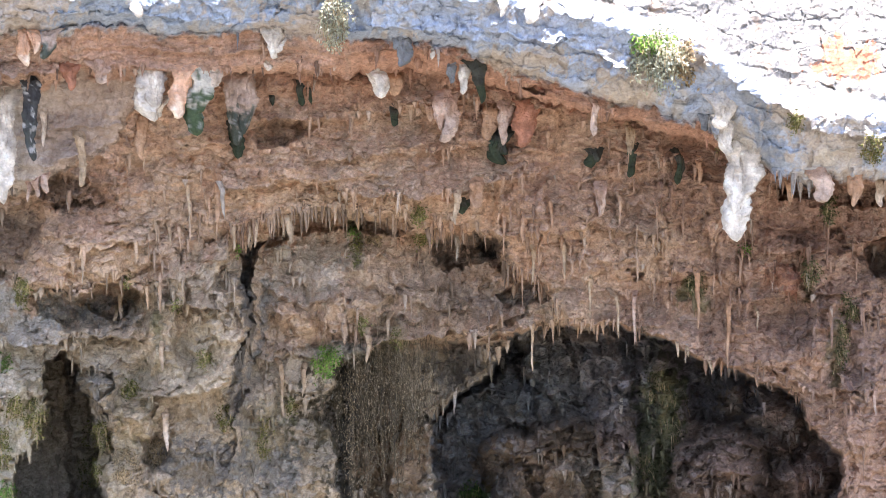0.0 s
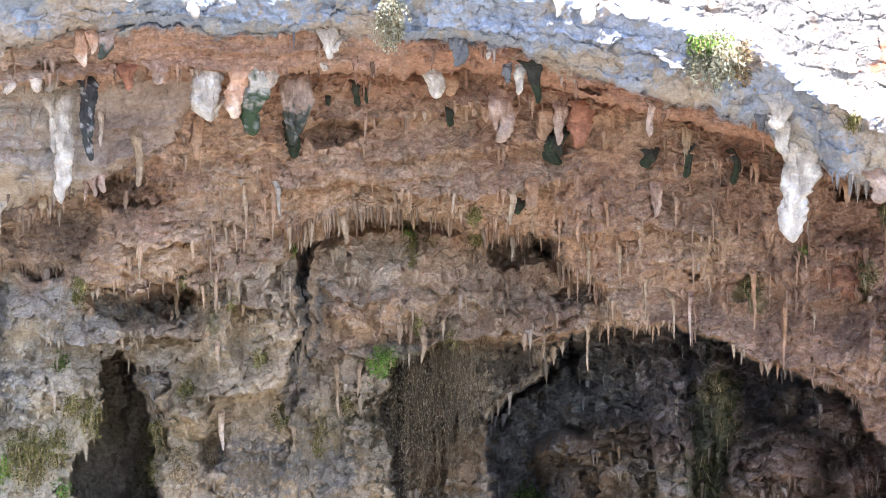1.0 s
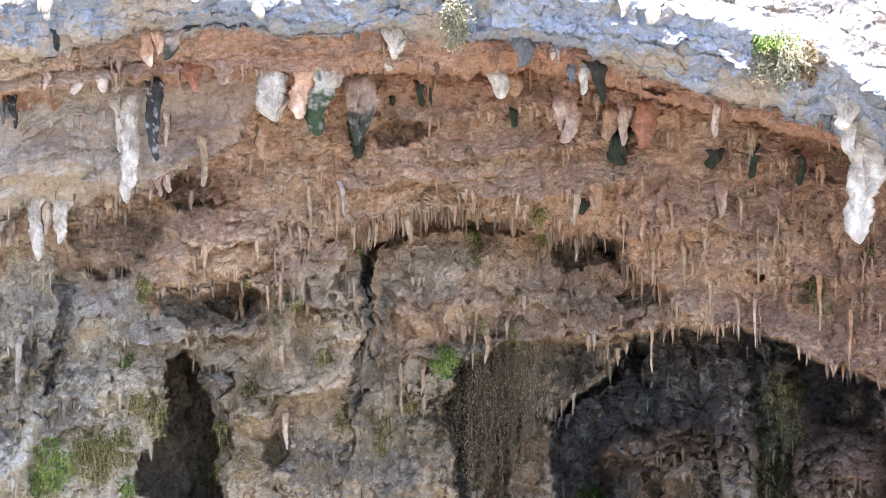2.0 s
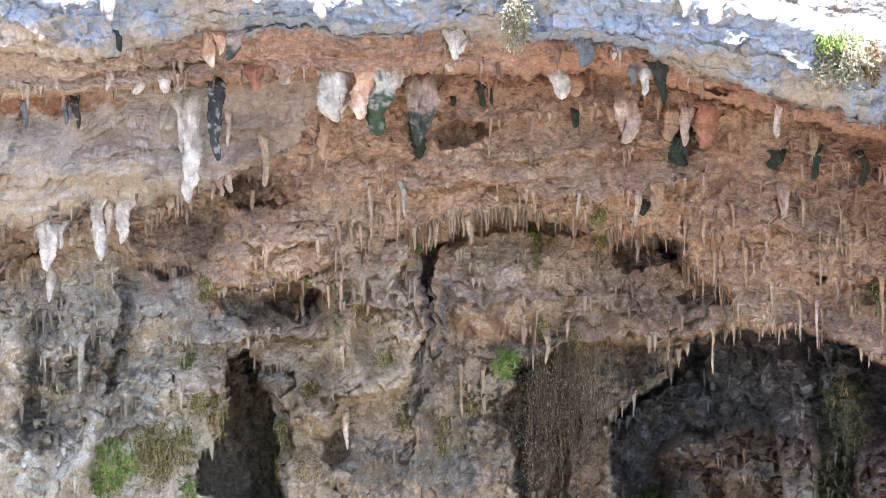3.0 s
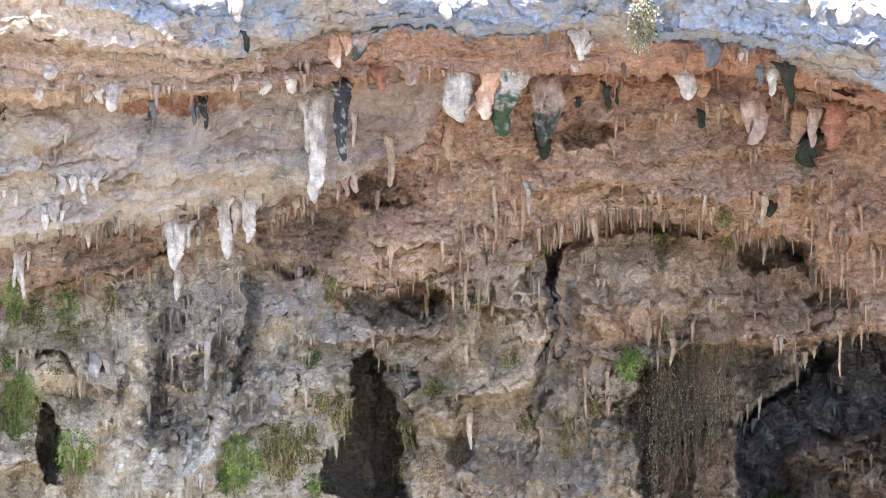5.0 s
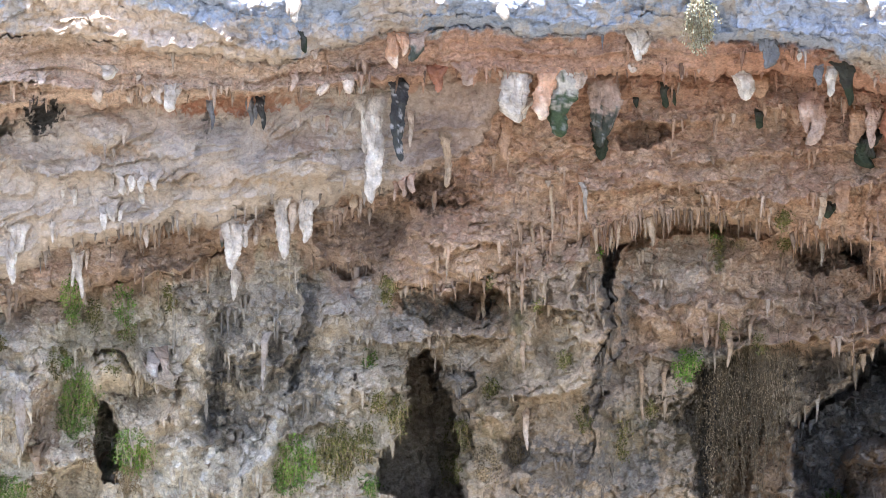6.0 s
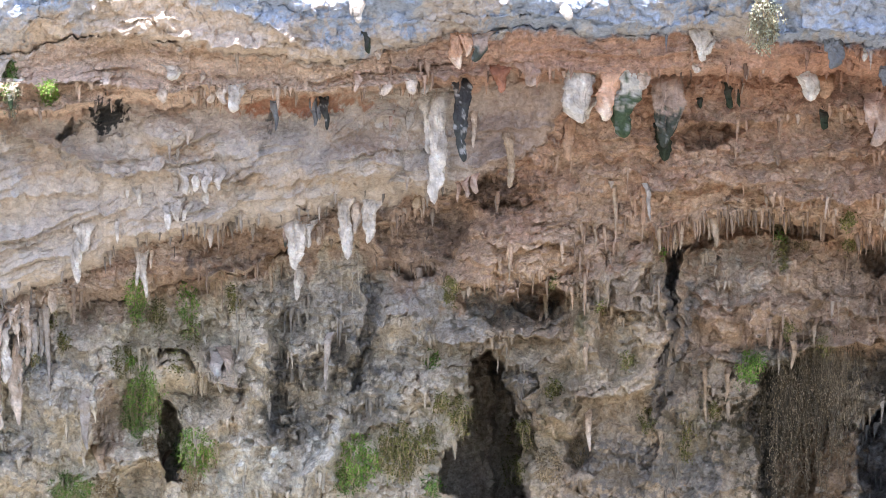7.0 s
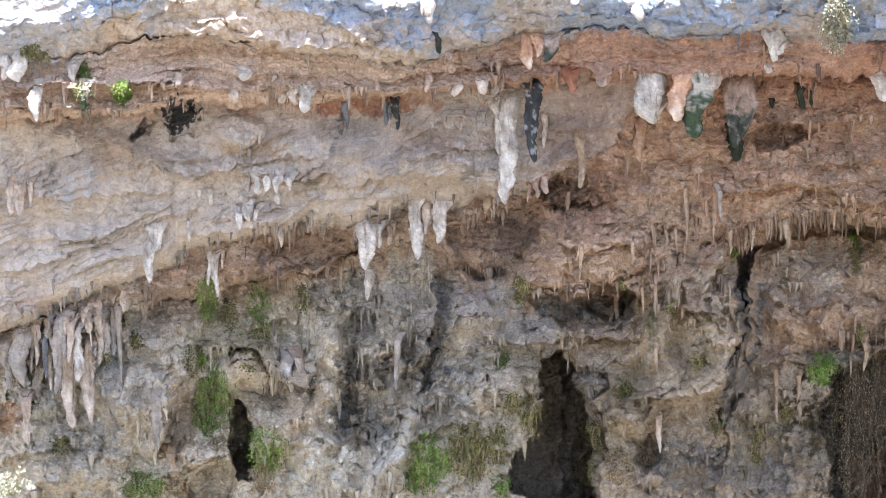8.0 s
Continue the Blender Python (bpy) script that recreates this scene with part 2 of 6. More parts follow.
pit(0.5, 0.2, (-4.42, -3.19), (-3.72, -2.67), (-2.72, -3.12), (-2.25, -3.36), (-3.03, -3.59), (-3.97, -3.82))
pit(0.5, 0.06, (-16.13, -1.53), (-15.35, -1.23), (-15.57, -1.56), (-16.07, -1.72))
pit(0.25, 0.06, (-14.99, -0.88), (-14.10, -0.71), (-14.00, -1.28), (-14.11, -1.77), (-14.94, -1.85))
pit(0.35, 0.05, (-9.16, -3.60), (-8.93, -3.55), (-8.96, -3.71), (-9.12, -3.71))
pit(0.7, 0.12, (-12.48, -4.93), (-11.32, -4.39), (-10.01, -4.25), (-9.35, -4.38), (-9.03, -4.89), (-10.67, -5.40), (-12.65, -5.91))
pit(0.9, 0.16, (-6.92, -4.23), (-5.47, -3.74), (-4.19, -3.41), (-4.34, -4.21), (-4.66, -5.17), (-5.46, -5.83), (-6.76, -5.36))
pit(0.9, 0.12, (16.65, -3.16), (17.49, -3.11), (19.86, -3.26), (19.87, -3.92), (18.01, -3.74), (16.83, -3.49))
pit(0.6, 0.12, (18.87, -4.90), (20.02, -4.91), (20.24, -5.74), (19.56, -5.90))
pit(0.8, 0.1, (6.63, -4.95), (7.60, -4.71), (8.57, -4.64), (8.74, -5.21), (8.25, -5.45), (7.11, -5.40))
pit(0.35, 0.08, (-10.19, -9.48), (-9.70, -8.98), (-9.37, -9.46), (-9.21, -10.61), (-9.79, -10.78))
pit(0.5, 0.08, (-7.70, -8.29), (-7.41, -8.12), (-7.47, -8.94), (-7.70, -9.02))
pit(0.8, 0.12, (-1.55, -10.30), (-1.08, -10.15), (-0.76, -10.64), (-1.25, -11.28), (-1.64, -10.95))
pit(0.6, 0.12, (1.16, -8.90), (1.48, -8.75), (1.47, -9.39), (0.99, -10.03), (0.83, -9.54))
# Bosses, boulders and buttresses.
bulge((-2.90, -4.86), 1.7, 1.35, 0.9)
bulge((-0.24, -5.36), 1.3, 1.0, 0.5)
bulge((-2.53, -8.85), 0.4, 0.7, 0.5, edge=0.6)
bulge((-3.03, -10.97), 0.3, 0.9, 0.9)
bulge((-3.76, -10.01), 0.3, 0.5, 0.5)
bulge((-2.14, -6.53), 0.25, 0.25, 0.4)
bulge((-12.34, -8.36), 1.0, 0.7, 0.7, edge=0.8)
bulge((-10.93, -9.00), 0.6, 1.3, 0.6)
bulge((-12.18, -9.84), 0.55, 0.8, 0.5)
bulge((-10.69, -10.14), 0.8, 1.5, 0.5)
bulge((-15.00, -8.24), 1.0, 1.6, 0.6)
bulge((-18.04, -8.29), 1.6, 1.6, 0.5)
bulge((-19.08, -9.64), 0.9, 1.0, 0.6)
bulge((-9.20, -7.66), 0.8, 0.5, 0.5)
bulge((-6.27, -6.81), 0.9, 0.9, 0.4)
bulge((-8.38, -6.83), 0.6, 1.1, 0.35)
bulge((-12.95, -1.52), 0.8, 0.55, 0.5, edge=0.6)
bulge((-7.40, -2.46), 1.6, 0.7, 0.4, turn=8)
bulge((-10.65, -1.83), 1.6, 0.8, 0.3)
bulge((-17.46, -3.17), 1.8, 1.0, 0.35, turn=15)
bulge((-5.47, -2.62), 0.7, 0.6, 0.35)
bulge((-15.56, 1.71), 1.2, 0.45, 0.12, edge=0.8)
bulge((-13.58, 1.38), 1.6, 0.4, 0.12, edge=0.8)
bulge((-11.94, 0.98), 2.0, 0.35, 0.12, turn=-12, edge=0.8)
bulge((1.79, -9.16), 0.5, 0.7, 0.45)
bulge((0.53, -7.45), 0.9, 1.0, 0.35)
bulge((-1.20, -7.42), 0.8, 1.2, 0.4)
bulge((4.05, -6.53), 1.0, 0.8, 0.3)
bulge((10.54, -6.69), 1.2, 0.5, 0.5)
bulge((7.76, -7.15), 1.1, 0.35, 0.5)
bulge((16.04, -7.67), 1.6, 0.7, 0.5, turn=-25)
bulge((13.01, -5.01), 1.6, 1.0, 0.4)
bulge((17.03, -5.87), 0.6, 0.5, 0.5)
bulge((18.23, -7.37), 1.0, 1.3, 0.5)
bulge((18.96, -10.38), 0.9, 1.2, 0.5)
bulge((19.69, -8.39), 0.5, 1.5, 0.35)
bulge((4.85, -5.41), 1.0, 0.6, 0.3)
bulge((4.67, -11.41), 0.8, 1.0, 0.5)
# Ledges: the rock above the line juts out over it.


def ledge(drop, height, *pts):
    w = window(pts, height + 0.3)
    p = sorted(pts)
    us, vs = [a for a, _ in p], [b_ for _, b_ in p]
    h = VW[w] - np.interp(UW[w], us, vs)
    ends = smooth(us[0] - 0.1, us[0] + 0.5, UW[w]) * smooth(us[-1] + 0.1, us[-1] - 0.5, UW[w])
    Y[w] -= 1.25 * drop * ends * np.where(h > 0, np.clip(1 - h / height, 0, 1) ** 1.3, 0)


ledge(0.7, 1.0, (-6.03, -7.19), (-5.42, -7.44), (-4.49, -7.72), (-3.72, -7.83), (-2.93, -7.43), (-1.36, -7.42))
ledge(0.8, 0.9, (-13.83, -7.97), (-12.67, -7.74), (-11.68, -8.52), (-11.02, -9.03), (-10.52, -8.17))
ledge(0.5, 0.7, (-10.27, -8.98), (-9.37, -8.51), (-8.55, -9.20))
ledge(0.7, 0.8, (-15.55, -11.74), (-14.36, -11.24), (-13.19, -10.89))
ledge(0.5, 0.8, (-20.48, -11.31), (-19.10, -10.98), (-17.91, -10.78))
ledge(0.6, 1.0, (-1.70, -9.14), (-0.75, -9.06), (0.52, -9.02), (1.40, -8.34))
ledge(0.6, 0.9, (8.09, -7.31), (9.23, -6.95), (9.97, -6.28))
ledge(0.35, 0.7, (4.69, -5.97), (6.63, -6.69), (7.93, -6.94))
ledge(0.4, 0.6, (1.48, -8.18), (2.76, -8.00), (3.56, -8.30))
ledge(0.35, 0.6, (3.08, -7.65), (4.37, -7.18), (5.65, -7.36))
ledge(0.35, 0.6, (1.66, -5.86), (3.09, -6.52), (4.37, -6.21))
ledge(0.45, 0.35, (-15.09, -0.26), (-12.45, -0.42), (-10.64, -0.26), (-8.37, -0.51), (-5.96, -0.10), (-3.56, 0.06))
ledge(0.25, 1.3, (-16.07, 0.97), (-14.08, 1.16), (-11.62, 0.70), (-9.34, 0.38), (-7.72, 0.06), (-5.16, 0.22))
ledge(0.5, 0.4, (-20.28, -0.26), (-17.92, -0.33), (-16.58, -0.23), (-14.42, -0.07))
ledge(0.4, 0.5, (-20.29, -0.89), (-17.43, -1.04), (-15.26, -0.88))
ledge(0.29, 0.8, (-17.10, -1.69), (-15.61, -2.54), (-14.45, -2.86), (-12.13, -2.44), (-10.33, -2.24))
ledge(0.26, 0.7, (-12.96, -3.50), (-10.66, -3.16), (-8.37, -2.98), (-4.99, -3.12))
ledge(0.23, 0.6, (-14.63, -4.65), (-12.14, -4.30), (-11.32, -3.94), (-10.50, -3.37))
ledge(0.23, 0.6, (-8.21, -2.50), (-6.76, -2.08), (-4.99, -2.01))
ledge(0.3, 0.7, (-20.33, -3.18), (-18.31, -3.53), (-14.79, -3.31))
ledge(0.3, 0.8, (-18.50, -5.02), (-15.80, -4.33), (-13.96, -3.80))
ledge(0.3, 0.7, (-20.38, -5.66), (-18.67, -5.48), (-16.30, -4.63))
ledge(0.5, 0.6, (-4.59, -3.77), (-3.50, -3.46), (-1.94, -3.44))
ledge(0.6, 0.9, (0.41, -3.38), (2.79, -3.03), (4.70, -3.44), (6.30, -3.53), (8.25, -3.22), (10.03, -2.71))
ledge(0.4, 0.5, (1.37, -1.34), (3.43, -1.28), (4.86, -1.35))
ledge(0.45, 0.6, (5.51, -0.89), (7.27, -0.73), (9.70, -0.98), (12.32, -1.35))
ledge(0.4, 0.7, (3.11, -2.55), (5.66, -2.24), (9.05, -2.07))
ledge(0.5, 0.8, (8.57, -4.72), (11.35, -4.37), (13.34, -4.68))
ledge(0.5, 0.7, (11.67, -2.75), (13.82, -2.52), (15.65, -3.23))
ledge(0.45, 0.8, (11.86, -5.89), (13.85, -6.08), (15.68, -5.69))
ledge(0.5, 0.8, (16.01, -5.12), (18.03, -5.25), (20.56, -4.75))
ledge(0.4, 0.8, (16.05, -8.33), (18.09, -9.36), (20.10, -9.23))
ledge(0.4, 0.6, (17.55, -7.03), (18.90, -6.80), (20.61, -7.24))
ledge(0.5, 0.9, (-3.83, -4.69), (-2.58, -4.86), (-1.02, -4.64))
ledge(0.5, 0.9, (-4.31, -5.79), (-3.38, -6.15), (-2.28, -5.89))
ledge(0.25, 0.8, (-5.57, 1.54), (-2.19, 1.70), (1.24, 1.40))
ledge(0.3, 0.9, (4.55, 1.41), (7.27, 1.10), (10.51, 0.31), (13.14, -0.34))
ledge(0.3, 0.8, (8.08, 1.26), (10.51, 0.79), (13.96, -0.50))
ledge(0.3, 0.8, (11.98, 1.11), (14.45, 0.58))
ledge(0.4, 1.0, (15.28, -0.18), (17.97, -1.64), (20.51, -1.86))


def buttress(drop, wide, side, *pts):
    """The rock on one side of an upright line stands out beyond the other."""
    w = window(pts, wide + 0.3)
    p = sorted((v, u) for u, v in pts)
    vs, us = [a for a, _ in p], [b_ for _, b_ in p]
    d = side * (UW[w] - np.interp(VW[w], vs, us))
    ends = smooth(vs[0] - 0.1, vs[0] + 0.6, VW[w]) * smooth(vs[-1] + 0.1, vs[-1] - 0.6, VW[w])
    Y[w] -= drop * ends * np.where(d > 0, np.clip(1 - d / wide, 0, 1) ** 1.2, 0)


buttress(1.1, 1.3, -1, (0.91, -4.57), (1.26, -5.37), (1.49, -6.34), (1.44, -7.14), (1.16, -7.94), (0.71, -8.90))
buttress(0.6, 0.8, -1, (-4.33, -7.91), (-4.39, -8.88), (-4.39, -9.70), (-4.56, -10.51))
buttress(0.6, 0.9, -1, (-9.98, -6.53), (-10.10, -7.84), (-10.03, -9.47))
buttress(0.6, 1.2, -1, (-14.42, -7.90), (-14.60, -9.56), (-15.12, -11.06))
buttress(0.5, 0.8, -1, (-7.21, -5.04), (-7.24, -6.82), (-7.60, -8.45))
buttress(0.7, 0.9, -1, (6.66, -9.73), (6.71, -10.80), (6.75, -12.77))
buttress(0.6, 0.9, -1, (-10.93, -7.52), (-10.85, -8.83), (-11.36, -10.49))
buttress(0.5, 0.9, 1, (-9.13, -12.42), (-8.55, -10.76), (-7.81, -9.11))
buttress(0.5, 0.8, 1, (1.00, -9.06), (1.06, -10.36), (0.73, -11.97))
buttress(0.5, 0.8, 1, (17.86, -5.55), (17.80, -7.03), (17.91, -8.70))
buttress(0.5, 0.7, -1, (-0.55, -4.72), (-0.32, -6.16), (-0.57, -7.43))
buttress(0.4, 0.7, -1, (2.44, -8.12), (2.59, -9.41), (2.42, -10.71))
buttress(0.4, 0.8, 1, (-16.42, -6.94), (-16.27, -8.42), (-16.64, -10.93))
# Rocks inside the large cavern.
bulge((8.25, -7.88), 0.9, 0.5, 1.25)
bulge((11.29, -8.42), 1.1, 0.9, 0.80)
bulge((10.40, -11.37), 1.6, 1.1, 1.10)
bulge((12.06, -11.24), 0.9, 1.3, 1.00)
bulge((8.75, -10.51), 0.8, 0.7, 0.75)
bulge((15.58, -11.48), 1.4, 1.0, 1.50)
bulge((13.55, -9.95), 0.9, 2.4, 1.20)
bulge((16.91, -10.01), 1.2, 0.7, 1.30, turn=-30)
bulge((17.62, -11.86), 0.9, 0.8, 1.60)
bulge((15.72, -9.16), 0.8, 0.35, 1.10)
bulge((14.41, -11.96), 0.6, 0.8, 0.75)
bulge((9.32, -9.05), 0.6, 0.5, 0.50)
bulge((7.28, -11.96), 0.5, 0.3, 1.00)
# Crisp-edged bodies of dripstone on the western wall.
for q, ru, rv, hh, turn in (((-15.86, -9.50), 0.85, 1.35, 0.45, 12), ((-14.49, -6.91), 0.7, 0.6, 0.3, 0), ((-12.92, -8.37), 0.6, 0.5, 0.5, 0), ((-11.49, -9.91), 0.5, 0.95, 0.35, -8), ((-10.94, -10.97), 0.7, 0.6, 0.35, 0), ((-10.19, -7.84), 0.42, 0.85, 0.4, 0), ((-9.17, -7.85), 0.5, 0.34, 0.45, 0), ((-14.28, -10.88), 0.7, 0.35, 0.4, 10), ((-8.55, -8.30), 0.3, 0.7, 0.3, 0), ((-6.75, -8.44), 0.5, 0.5, 0.35, 0), ((-5.94, -8.91), 0.55, 0.6, 0.4, 0), ((-5.13, -8.90), 0.5, 0.7, 0.4, 0), ((-10.84, -6.87), 0.5, 0.8, 0.3, 0), ((-11.99, -5.57), 0.8, 0.35, 0.3, 5), ((-19.10, -10.64), 0.7, 0.6, 0.4, 0), ((-17.07, -11.44), 0.9, 0.7, 0.35, 0)):
    bulge(q, ru, rv, hh, turn, 0.5)
for q, ru, rv, hh, turn in (((1.79, -9.21), 0.5, 0.62, 0.35, 0), ((0.54, -6.57), 0.4, 0.9, 0.35, 0), ((-0.74, -8.23), 0.7, 0.6, 0.35, 0), ((0.04, -8.89), 0.8, 0.4, 0.35, 15), ((3.41, -5.56), 0.9, 0.5, 0.3, -10), ((-1.70, -9.74), 0.6, 0.5, 0.35, 0), ((-1.17, -11.44), 0.4, 0.3, 0.4, 0), ((-2.20, -11.58), 0.5, 0.6, 0.3, 0), ((2.76, -7.00), 0.6, 0.9, 0.3, 10), ((4.85, -6.62), 0.5, 0.5, 0.3, 0), ((8.09, -6.58), 0.5, 0.3, 0.4, 0), ((18.04, -5.71), 0.6, 0.5, 0.35, 0), ((17.74, -8.36), 0.7, 0.6, 0.3, -20), ((19.25, -7.72), 0.45, 1.0, 0.3, 0), ((18.47, -11.88), 0.6, 0.6, 0.35, 0)):
    bulge(q, ru, rv, hh, turn, 0.5)
# Ribs of flowstone.
rib(0.35, 0.5, (12.20, -7.21), (12.29, -8.27), (12.34, -9.26), taper=0.6)
rib(0.25, 0.6, (11.78, -7.20), (11.96, -8.27), (12.14, -10.25), taper=0.5)
rib(0.2, 0.4, (12.78, -7.62), (12.88, -9.27), (13.06, -11.93))
rib(0.2, 0.4, (13.28, -7.96), (13.46, -9.61), (13.57, -12.30))
rib(0.3, 0.35, (-7.73, -8.94), (-8.39, -10.43), (-9.21, -12.26))
rib(0.22, 0.3, (-9.87, -10.46), (-9.95, -11.61), (-10.21, -12.28))
rib(0.25, 0.3, (1.32, -8.58), (1.07, -10.03), (0.82, -11.49))
rib(0.2, 0.25, (-8.55, -7.32), (-8.39, -8.95), (-8.55, -10.43))
rib(0.16, 0.25, (-14.68, -9.06), (-15.19, -10.23), (-15.62, -10.90))
rib(0.2, 0.3, (-7.24, -5.52), (-7.27, -6.82), (-7.49, -8.12))
rib(0.22, 0.35, (1.37, -6.18), (1.39, -6.98), (1.08, -8.10), (0.68, -8.90))
rib(0.12, 0.2, (3.33, -6.52), (3.40, -7.49), (3.15, -8.78), taper=0.5)
rib(0.12, 0.2, (4.05, -6.21), (3.64, -7.17), (3.40, -7.65), taper=0.5)
rib(0.15, 0.25, (15.00, -4.70), (15.35, -6.34), (15.45, -7.66), taper=0.5)
rib(0.15, 0.25, (13.33, -3.71), (13.42, -5.01), (13.52, -6.98), taper=0.5)
rib(0.12, 0.22, (18.58, -8.37), (18.95, -9.71), (19.33, -12.07))
rib(0.14, 0.25, (17.43, -11.02), (17.62, -11.86), (17.71, -12.70))

# Draperies: flutes that hang close together under the slab.
for k, (x_, bottom) in enumerate(((-0.1, 1.4), (0.18, 1.9), (0.42, 2.6), (0.62, 3.1), (0.85, 2.3), (1.05, 2.9), (1.25, 2.0), (1.5, 1.5), (-0.9, 1.5), (-1.2, 1.9), (-0.6, 1.0))):
    a_, b_ = (-18.44, -7.05)
    rib(0.15, 0.38, (a_ + x_, b_ + 0.2), (a_ + x_ + 0.06 * math.sin(3 * k), b_ - 0.5 * bottom), (a_ + x_ + 0.1 * math.sin(5 * k), b_ - bottom), taper=0.45)

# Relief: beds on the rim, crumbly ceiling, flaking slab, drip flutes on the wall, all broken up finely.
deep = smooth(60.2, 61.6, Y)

# Great forms: the alcove under the fringe, its dome, the crevice beside it, and the boss to the west.
pit(0.8, 0.1, (1.98, -4.66), (2.46, -4.14), (3.42, -4.02), (4.70, -3.93), (5.66, -4.01), (6.38, -4.30), (5.50, -4.58), (4.37, -4.41), (3.42, -4.44), (2.62, -4.59), (2.14, -4.98))
bulge((3.41, -6.04), 2.0, 1.4, 0.55, edge=0.9)
pit(1.1, 0.05, (0.84, -4.89), (1.03, -4.65), (1.58, -4.71), (1.98, -4.58), (1.74, -5.06), (1.63, -5.54), (1.50, -6.02), (1.44, -6.63), (1.28, -6.62), (1.30, -6.17), (0.86, -6.11), (0.58, -5.93), (0.74, -5.37))
buttress(0.7, 1.6, -1, (1.11, -4.89), (1.46, -6.58), (1.48, -7.46), (1.08, -8.42), (0.71, -9.14))
ledge(0.9, 1.3, (-4.77, -5.79), (-4.00, -5.98), (-3.23, -6.18), (-2.68, -5.94), (-2.05, -5.78), (-1.58, -6.06), (-0.72, -6.47), (0.70, -6.57))
pit(0.7, 0.08, (-4.47, -6.07), (-3.23, -6.28), (-2.28, -5.89), (-1.69, -6.06), (-1.59, -6.62), (-2.14, -7.01), (-3.40, -7.26), (-4.32, -6.74))
pit(0.9, 0.05, (-2.37, -6.40), (-2.13, -6.13), (-1.69, -5.95), (-1.76, -6.38), (-2.21, -6.56))
ledge(0.6, 1.0, (-2.33, -9.57), (-1.55, -9.79), (-0.75, -9.06), (-0.04, -9.14), (0.76, -8.93), (1.32, -8.10))
ledge(0.5, 0.7, (-5.11, -7.68), (-4.18, -7.57), (-3.24, -7.39), (-2.15, -7.41), (-1.52, -7.26))
bulge((-2.60, -8.65), 0.5, 0.4, 0.8, edge=0.6)
bulge((-0.26, -7.44), 1.3, 1.3, 0.5, edge=0.8)
pit(1.0, 0.06, (8.08, -4.64), (8.57, -4.48), (8.79, -4.97), (8.44, -5.32), (8.12, -5.07))
pit(0.6, 0.12, (6.63, -4.95), (7.27, -4.39), (8.25, -4.44), (8.90, -5.32), (8.74, -5.70), (8.09, -5.28), (7.27, -5.52), (6.79, -5.40))
pit(0.8, 0.08, (8.66, -6.26), (9.23, -5.86), (9.97, -5.92), (10.18, -6.36), (9.56, -6.71), (8.90, -6.71))
ledge(0.7, 0.8, (5.49, -7.55), (6.30, -7.56), (7.27, -7.38), (8.09, -7.43), (8.82, -7.47), (9.31, -7.25), (9.97, -7.03))
ledge(0.5, 0.8, (9.89, -7.21), (10.87, -7.17), (11.87, -7.19), (13.36, -7.47), (14.70, -8.31), (16.05, -8.66), (17.24, -9.22))
pit(1.2, 0.08, (19.29, -4.82), (20.02, -4.61), (20.41, -5.74), (19.70, -5.93), (19.38, -5.40))
pit(0.8, 0.06, (16.69, -3.24), (17.02, -3.16), (17.08, -3.73), (16.80, -3.76))
pit(0.8, 0.06, (18.84, -3.33), (19.18, -3.25), (19.22, -3.78), (18.94, -3.83))
pit(0.7, 0.12, (16.84, -4.72), (17.85, -4.40), (18.86, -4.57), (19.04, -5.06), (17.86, -5.22))
pit(0.5, 0.05, (12.32, -5.62), (12.55, -5.59), (12.78, -5.74), (12.68, -5.95), (12.44, -5.87))
ledge(0.5, 0.7, (15.69, -6.76), (16.53, -6.44), (17.54, -6.37), (18.89, -6.55), (19.91, -6.23))
for x_ in ((12.17, -3.70), (13.32, -3.22), (14.65, -3.23), (15.85, -5.53), (17.86, -5.55), (11.02, -4.34), (9.87, -3.20), (8.57, -3.03)):
    rib(0.16, 0.3, x_, (x_[0] + 0.05, x_[1] - 0.8), (x_[0] + 0.12, x_[1] - 1.9), taper=0.5)
# Cavern: a black depth, a brown boulder before it, tumbled rock on its floor.
pit(1.5, 0.12, (8.82, -7.76), (8.42, -8.21), (7.85, -8.56), (7.28, -9.04), (6.66, -9.52), (6.57, -10.14), (6.69, -10.80), (7.11, -11.63), (6.70, -12.36), (8.59, -12.40), (8.09, -10.83), (8.91, -10.27), (9.73, -10.04), (9.89, -8.89), (9.40, -8.23), (9.56, -7.58))
pit(2.0, 0.12, (13.70, -7.80), (14.54, -8.31), (16.05, -8.75), (16.40, -9.67), (15.40, -10.31), (14.13, -9.96), (13.54, -8.62))
pit(0.5, 0.06, (4.84, -10.19), (5.65, -9.99), (6.57, -9.90), (6.61, -10.63), (6.46, -11.61), (6.38, -12.35), (4.67, -12.31), (4.68, -10.76))
pit(-1.6, 0.2, (8.18, -10.91), (8.91, -10.38), (9.73, -10.20), (10.56, -10.05), (11.55, -10.27), (12.55, -10.51), (12.73, -12.50), (8.10, -12.39))
pit(-1.6, 0.16, (13.89, -10.78), (14.89, -10.44), (16.07, -10.36), (17.09, -10.85), (17.48, -11.52), (17.63, -12.62), (13.74, -12.52))
bulge((15.47, -9.57), 0.45, 0.5, 1.3)
bulge((9.24, -9.29), 0.7, 0.5, 0.9)
ledge(0.5, 0.5, (14.14, -10.95), (15.40, -10.73), (17.10, -11.21))
ledge(0.5, 0.5, (14.40, -11.71), (15.75, -11.65), (17.28, -11.85))
ledge(0.6, 0.6, (5.00, -10.76), (5.65, -10.29), (6.54, -10.22))
ledge(0.5, 0.5, (8.59, -11.33), (9.57, -10.86), (10.73, -10.88), (12.22, -11.24))
